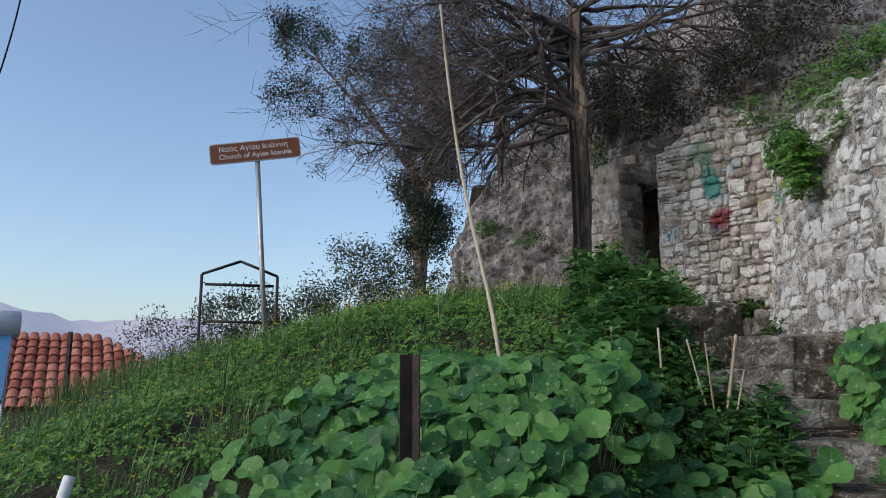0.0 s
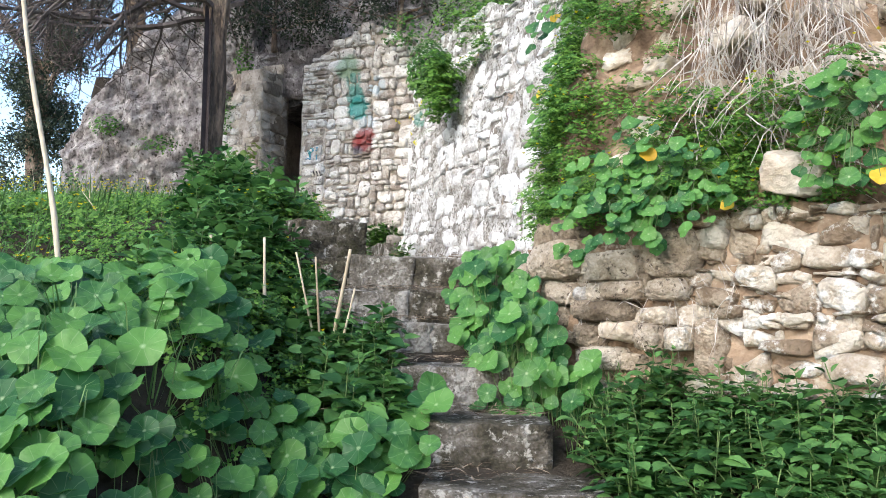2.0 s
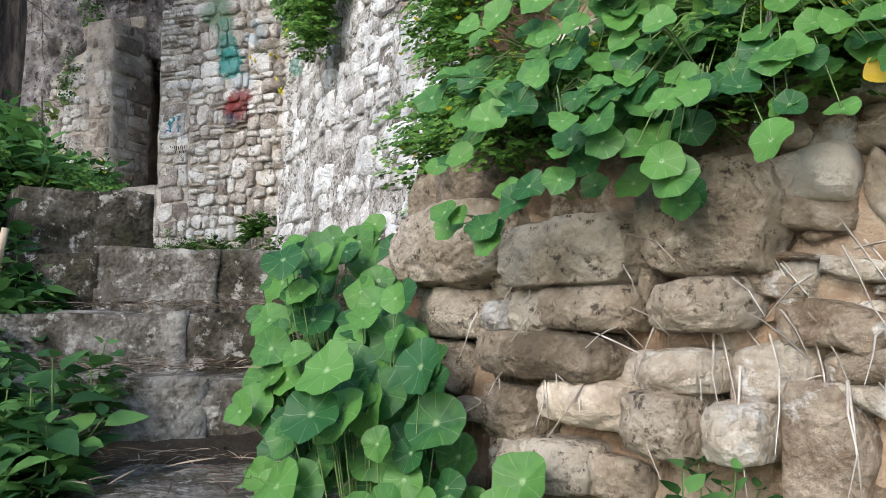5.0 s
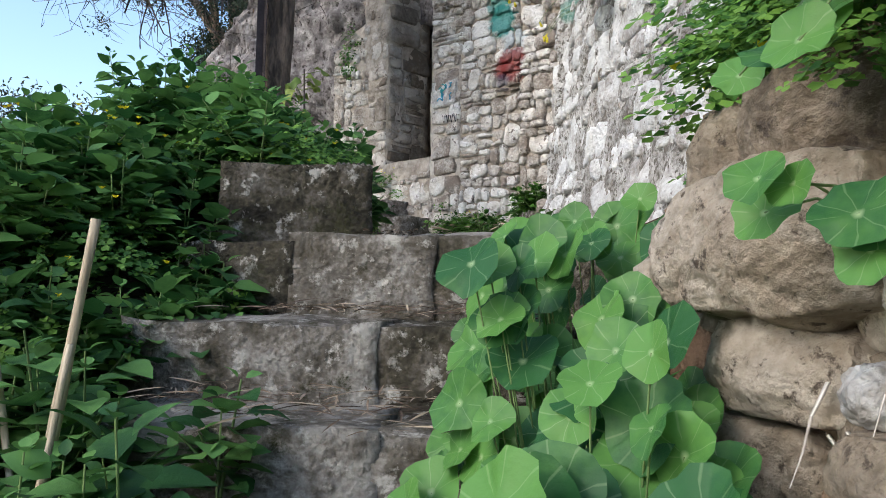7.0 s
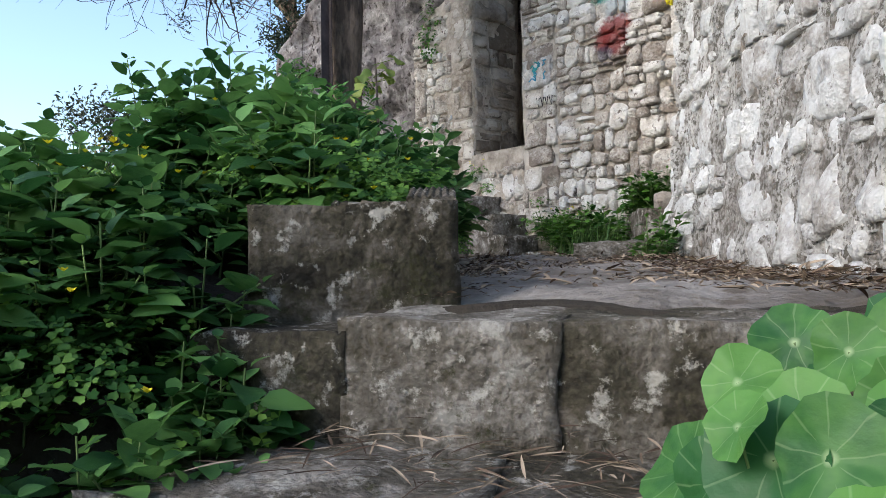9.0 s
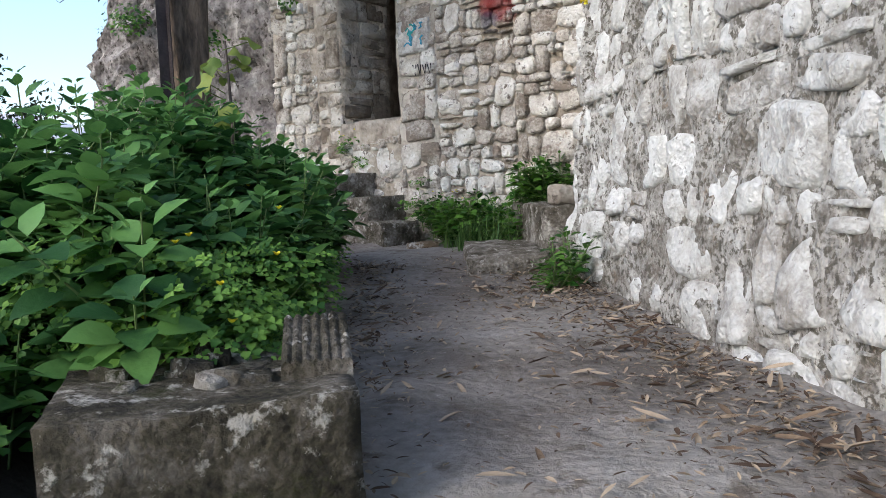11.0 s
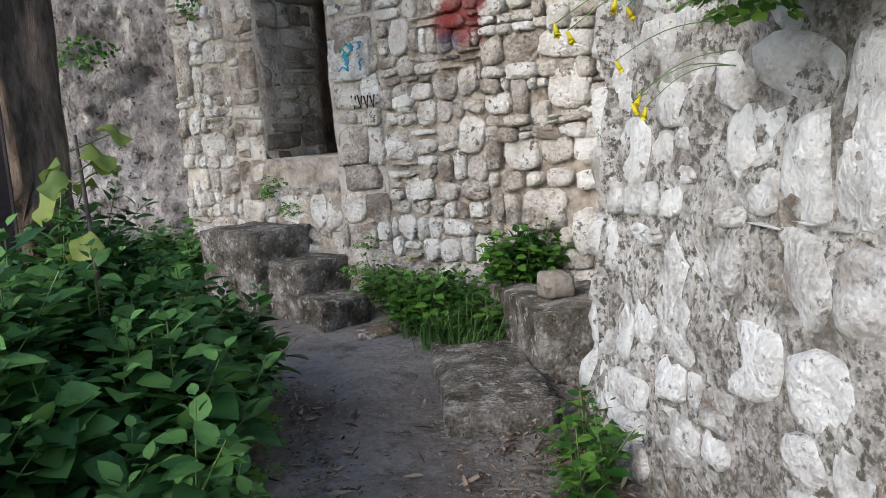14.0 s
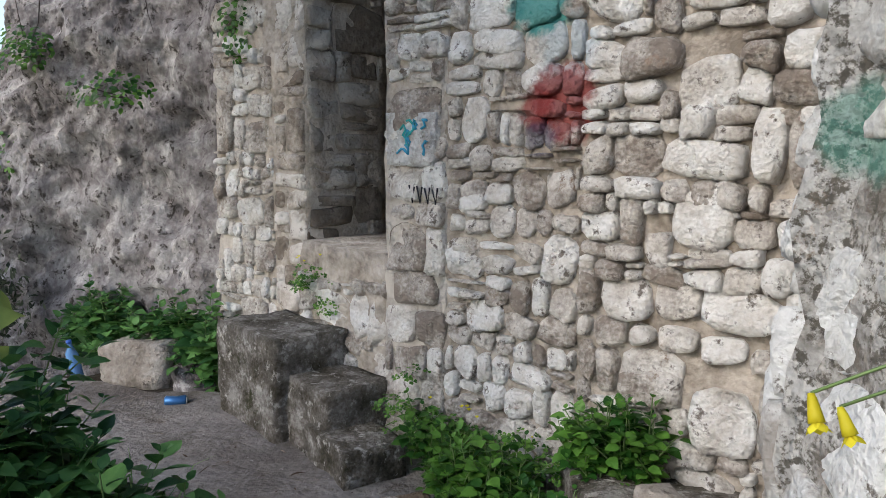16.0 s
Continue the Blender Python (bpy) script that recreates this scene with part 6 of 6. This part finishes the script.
def tile_house():
    """The red-roofed house below the slope."""
    e = thing("house", "small house below the slope with a red clay tile roof", "house", (-14.44, 7.09, -2.6))
    e.rotation_euler = (0, 0, radians(50.4))
    bm = bmesh.new()
    bmesh.ops.create_cube(bm, size=1.0, matrix=Matrix.LocRotScale((0, 2.5, 1.7), None, (8.0, 5.0, 3.6)))
    part("wall", bm, M_plaster, e, smooth=False)
    hp = Heap()
    rng = random.Random(3)
    w, run, z0, z1, hip = 8.6, 3.0, 3.5, 5.05, 2.6
    n = 40
    for i in range(n):
        x = -w / 2 + w * (i + 0.5) / n
        reach = min(1.0, (w / 2 - abs(x)) / hip)
        m = max(1, int(9 * reach))
        for k in range(m):
            t0, t1 = reach * k / m, reach * (k + 1) / m
            v = []
            for t, lift, r in ((t0, 0.03, 0.115), (t1 + 0.02, 0.0, 0.095)):
                for a in range(7):
                    g = math.pi * a / 6
                    v.append((x + r * math.cos(g), -0.3 + run * t, z0 + (z1 - z0) * t + 0.02 + lift + 0.07 * math.sin(g)))
            hp.add(np.array(v), [(a, a + 1, a + 8, a + 7) for a in range(6)])
    r = link_mesh("roof", hp.mesh("roof"), M_roof, e, "rows of red clay barrel tiles")
    r["kind"] = "stuff"
    v = [(-w / 2, -0.3, z0), (w / 2, -0.3, z0), (w / 2 - hip, run - 0.3, z1), (-w / 2 + hip, run - 0.3, z1), (-w / 2, 2 * run - 0.3, z0), (w / 2, 2 * run - 0.3, z0)]
    link_mesh("roof_deck", pydata("roof_deck", v, [(0, 1, 2, 3), (1, 5, 2), (0, 3, 4), (3, 2, 5, 4)]), M_roof, e, smooth=False)
    s = thing("solar_heater", "solar water heater with a blue panel and a white tank", "solar heater", (-11.95, 4.6, 1.15))
    s.rotation_euler = (0, 0, radians(50))
    bm = bmesh.new()
    bmesh.ops.create_cube(bm, size=1.0, matrix=Matrix.LocRotScale((0, 0, 0.55), Euler((radians(45), 0, 0)), (1.0, 1.5, 0.08)))
    part("panel", bm, plain("blue_glass_panel", (0.10, 0.25, 0.45), 0.15), s, smooth=False)
    part("tank", tube(bmesh.new(), [(-0.6, 0.55, 1.2), (-0.58, 0.55, 1.2), (0.58, 0.55, 1.2), (0.6, 0.55, 1.2)], [0.15, 0.22, 0.22, 0.15], 18), M_signwhite, s)
    bm = bmesh.new()
    for x in (-0.45, 0.45):
        tube(bm, [(x, 0.55, -1.5), (x, 0.55, 1.05)], 0.03, 6)
    part("stand", bm, M_galv, s)


tile_house()


def gate_frame():
    e = thing("gate_frame", "rusty iron frame of a small gabled gate on the slope", "gate", (-8.32, 6.2, 1.7))
    e.rotation_euler = (0, 0, radians(38))
    for name, a, b in (("post", (-0.55, 0, -0.3), (-0.55, 0, 1.35)), ("post", (0.55, 0, -0.3), (0.55, 0, 1.35)), ("gable_bar", (-0.55, 0, 1.35), (0, 0, 1.56)), ("gable_bar", (0, 0, 1.56), (0.55, 0, 1.35)), ("crossbar", (-0.5, 0, 1.2), (0.5, 0, 1.2)), ("crossbar", (-0.5, 0, 0.65), (0.5, 0, 0.65))):
        part(name, tube(bmesh.new(), [a, b], 0.022, 6), M_iron, e)


gate_frame()


def graffiti():
    """Painted marks on the rubble wall: a white patch with blue strokes, dark scribbles."""
    blue, teal, black, red = plain("blue_paint", (0.05, 0.32, 0.50), 0.6), plain("teal_paint", (0.03, 0.33, 0.33), 0.6), plain("black_paint", (0.03, 0.03, 0.04), 0.6), plain("red_paint", (0.35, 0.04, 0.04), 0.6)
    rng = random.Random(91)
    ob = link_mesh("painted_stone", rough_block(0.285, 0.10, 0.235, 0.006, 6, 91, 0.012), M_white)
    p = F_door.at(0.172, -0.012, 3.29)
    ang = math.degrees(math.atan2(F_door.dir.y, F_door.dir.x))
    ob.matrix_basis = pose(p.x, p.y, p.z, 0, 0, ang)
    tagged(ob, "squared wall stone painted white with blue strokes", "painted stone")
    for mt, n, du, dz in ((blue, 5, 0.10, 0.07), (teal, 3, 0.07, 0.05)):
        g = thing("graffiti", "thin blue painted strokes on the white stone", "graffiti", F_door.at(0.175, 0.043, 3.41), "graffiti")
        for _ in range(n):
            u0, z0 = 0.175 + rng.uniform(-du, du), 3.41 + rng.uniform(-dz, dz)
            pts = []
            for k in range(7):
                u0 += rng.uniform(-0.03, 0.03)
                z0 += rng.uniform(-0.03, 0.03)
                u0, z0 = min(max(u0, 0.06), 0.28), min(max(z0, 3.33), 3.49)
                pts.append(F_door.at(u0, 0.043, z0) - g.location)
            part("stroke", tube(bmesh.new(), pts, 0.006, 4), mt, g)
    g = thing("graffiti", "dark scribbled letters on the stone wall", "graffiti", F_door.at(0.2, 0.035, 3.16), "graffiti")
    for k in range(4):
        u = 0.17 + k * 0.045
        part("stroke", tube(bmesh.new(), [p - g.location for p in (F_door.at(u, 0.035, 3.20 + rng.uniform(-0.01, 0.01)), F_door.at(u + 0.02, 0.035, 3.13), F_door.at(u + 0.03, 0.035, 3.20))], 0.0045, 4), black, g)


graffiti()


def small_things():
    s = thing("drink_can", "crumpled blue drink can lying on the path", "can", (-3.69, 7.79, 1.965))
    s.rotation_euler = (0, radians(90), radians(25))
    part("body", tube(bmesh.new(), [(0, 0, -0.06), (0, 0, -0.052), (0.003, 0, 0), (0, 0, 0.052), (0, 0, 0.06)], [0.024, 0.032, 0.029, 0.032, 0.024], 14), plain("blue_can", (0.05, 0.16, 0.36), 0.3, 0.5), s)
    part("lid", tube(bmesh.new(), [(0, 0, 0.058), (0, 0, 0.063)], [0.026, 0.025], 14), M_galv, s, "bare metal lid")
    b = thing("plastic_bottle", "clear blue plastic bottle among the weeds under the cliff", "bottle", (-4.52, 8.0, 1.95))
    b.rotation_euler = (radians(8), radians(-6), 0)
    part("body", tube(bmesh.new(), [(0, 0, 0), (0, 0, 0.02), (0, 0, 0.17), (0, 0, 0.21), (0, 0, 0.235)], [0.03, 0.036, 0.036, 0.016, 0.014], 14), plain("blue_plastic", (0.12, 0.26, 0.50), 0.15), b)
    part("cap", tube(bmesh.new(), [(0, 0, 0.23), (0, 0, 0.25)], 0.016, 10), plain("blue_cap", (0.04, 0.12, 0.45), 0.4), b, "blue cap")
    ob = link_mesh("pipe", tube(bmesh.new(), [(-3.66, -0.70, 0.70), (-3.60, -0.64, 1.04)], 0.026, 12), M_signwhite)
    tagged(ob, "white plastic pipe end sticking out of the grass", "pipe")
    # corrugated sheet over the doorway
    verts, faces = [], []
    for i in range(61):
        for j in range(9):
            verts.append((-0.6 + 1.2 * i / 60, 1.1 * j / 8, 0.022 * math.sin(i * 0.9)))
    for i in range(60):
        for j in range(8):
            a = i * 9 + j
            faces.append((a, a + 9, a + 10, a + 1))
    ob = link_mesh("corrugated_sheet", pydata("corrugated_sheet", verts, faces), M_rust)
    so = ob.modifiers.new("thickness", 'SOLIDIFY')
    so.thickness = 0.004
    ob.matrix_basis = pose(-1.55, 9.0, 4.75, -8, -14, 66)
    tagged(ob, "dark corrugated sheet roofing the doorway", "roof sheet")


small_things()

# ---- the stones of the walls ----
place_stones()
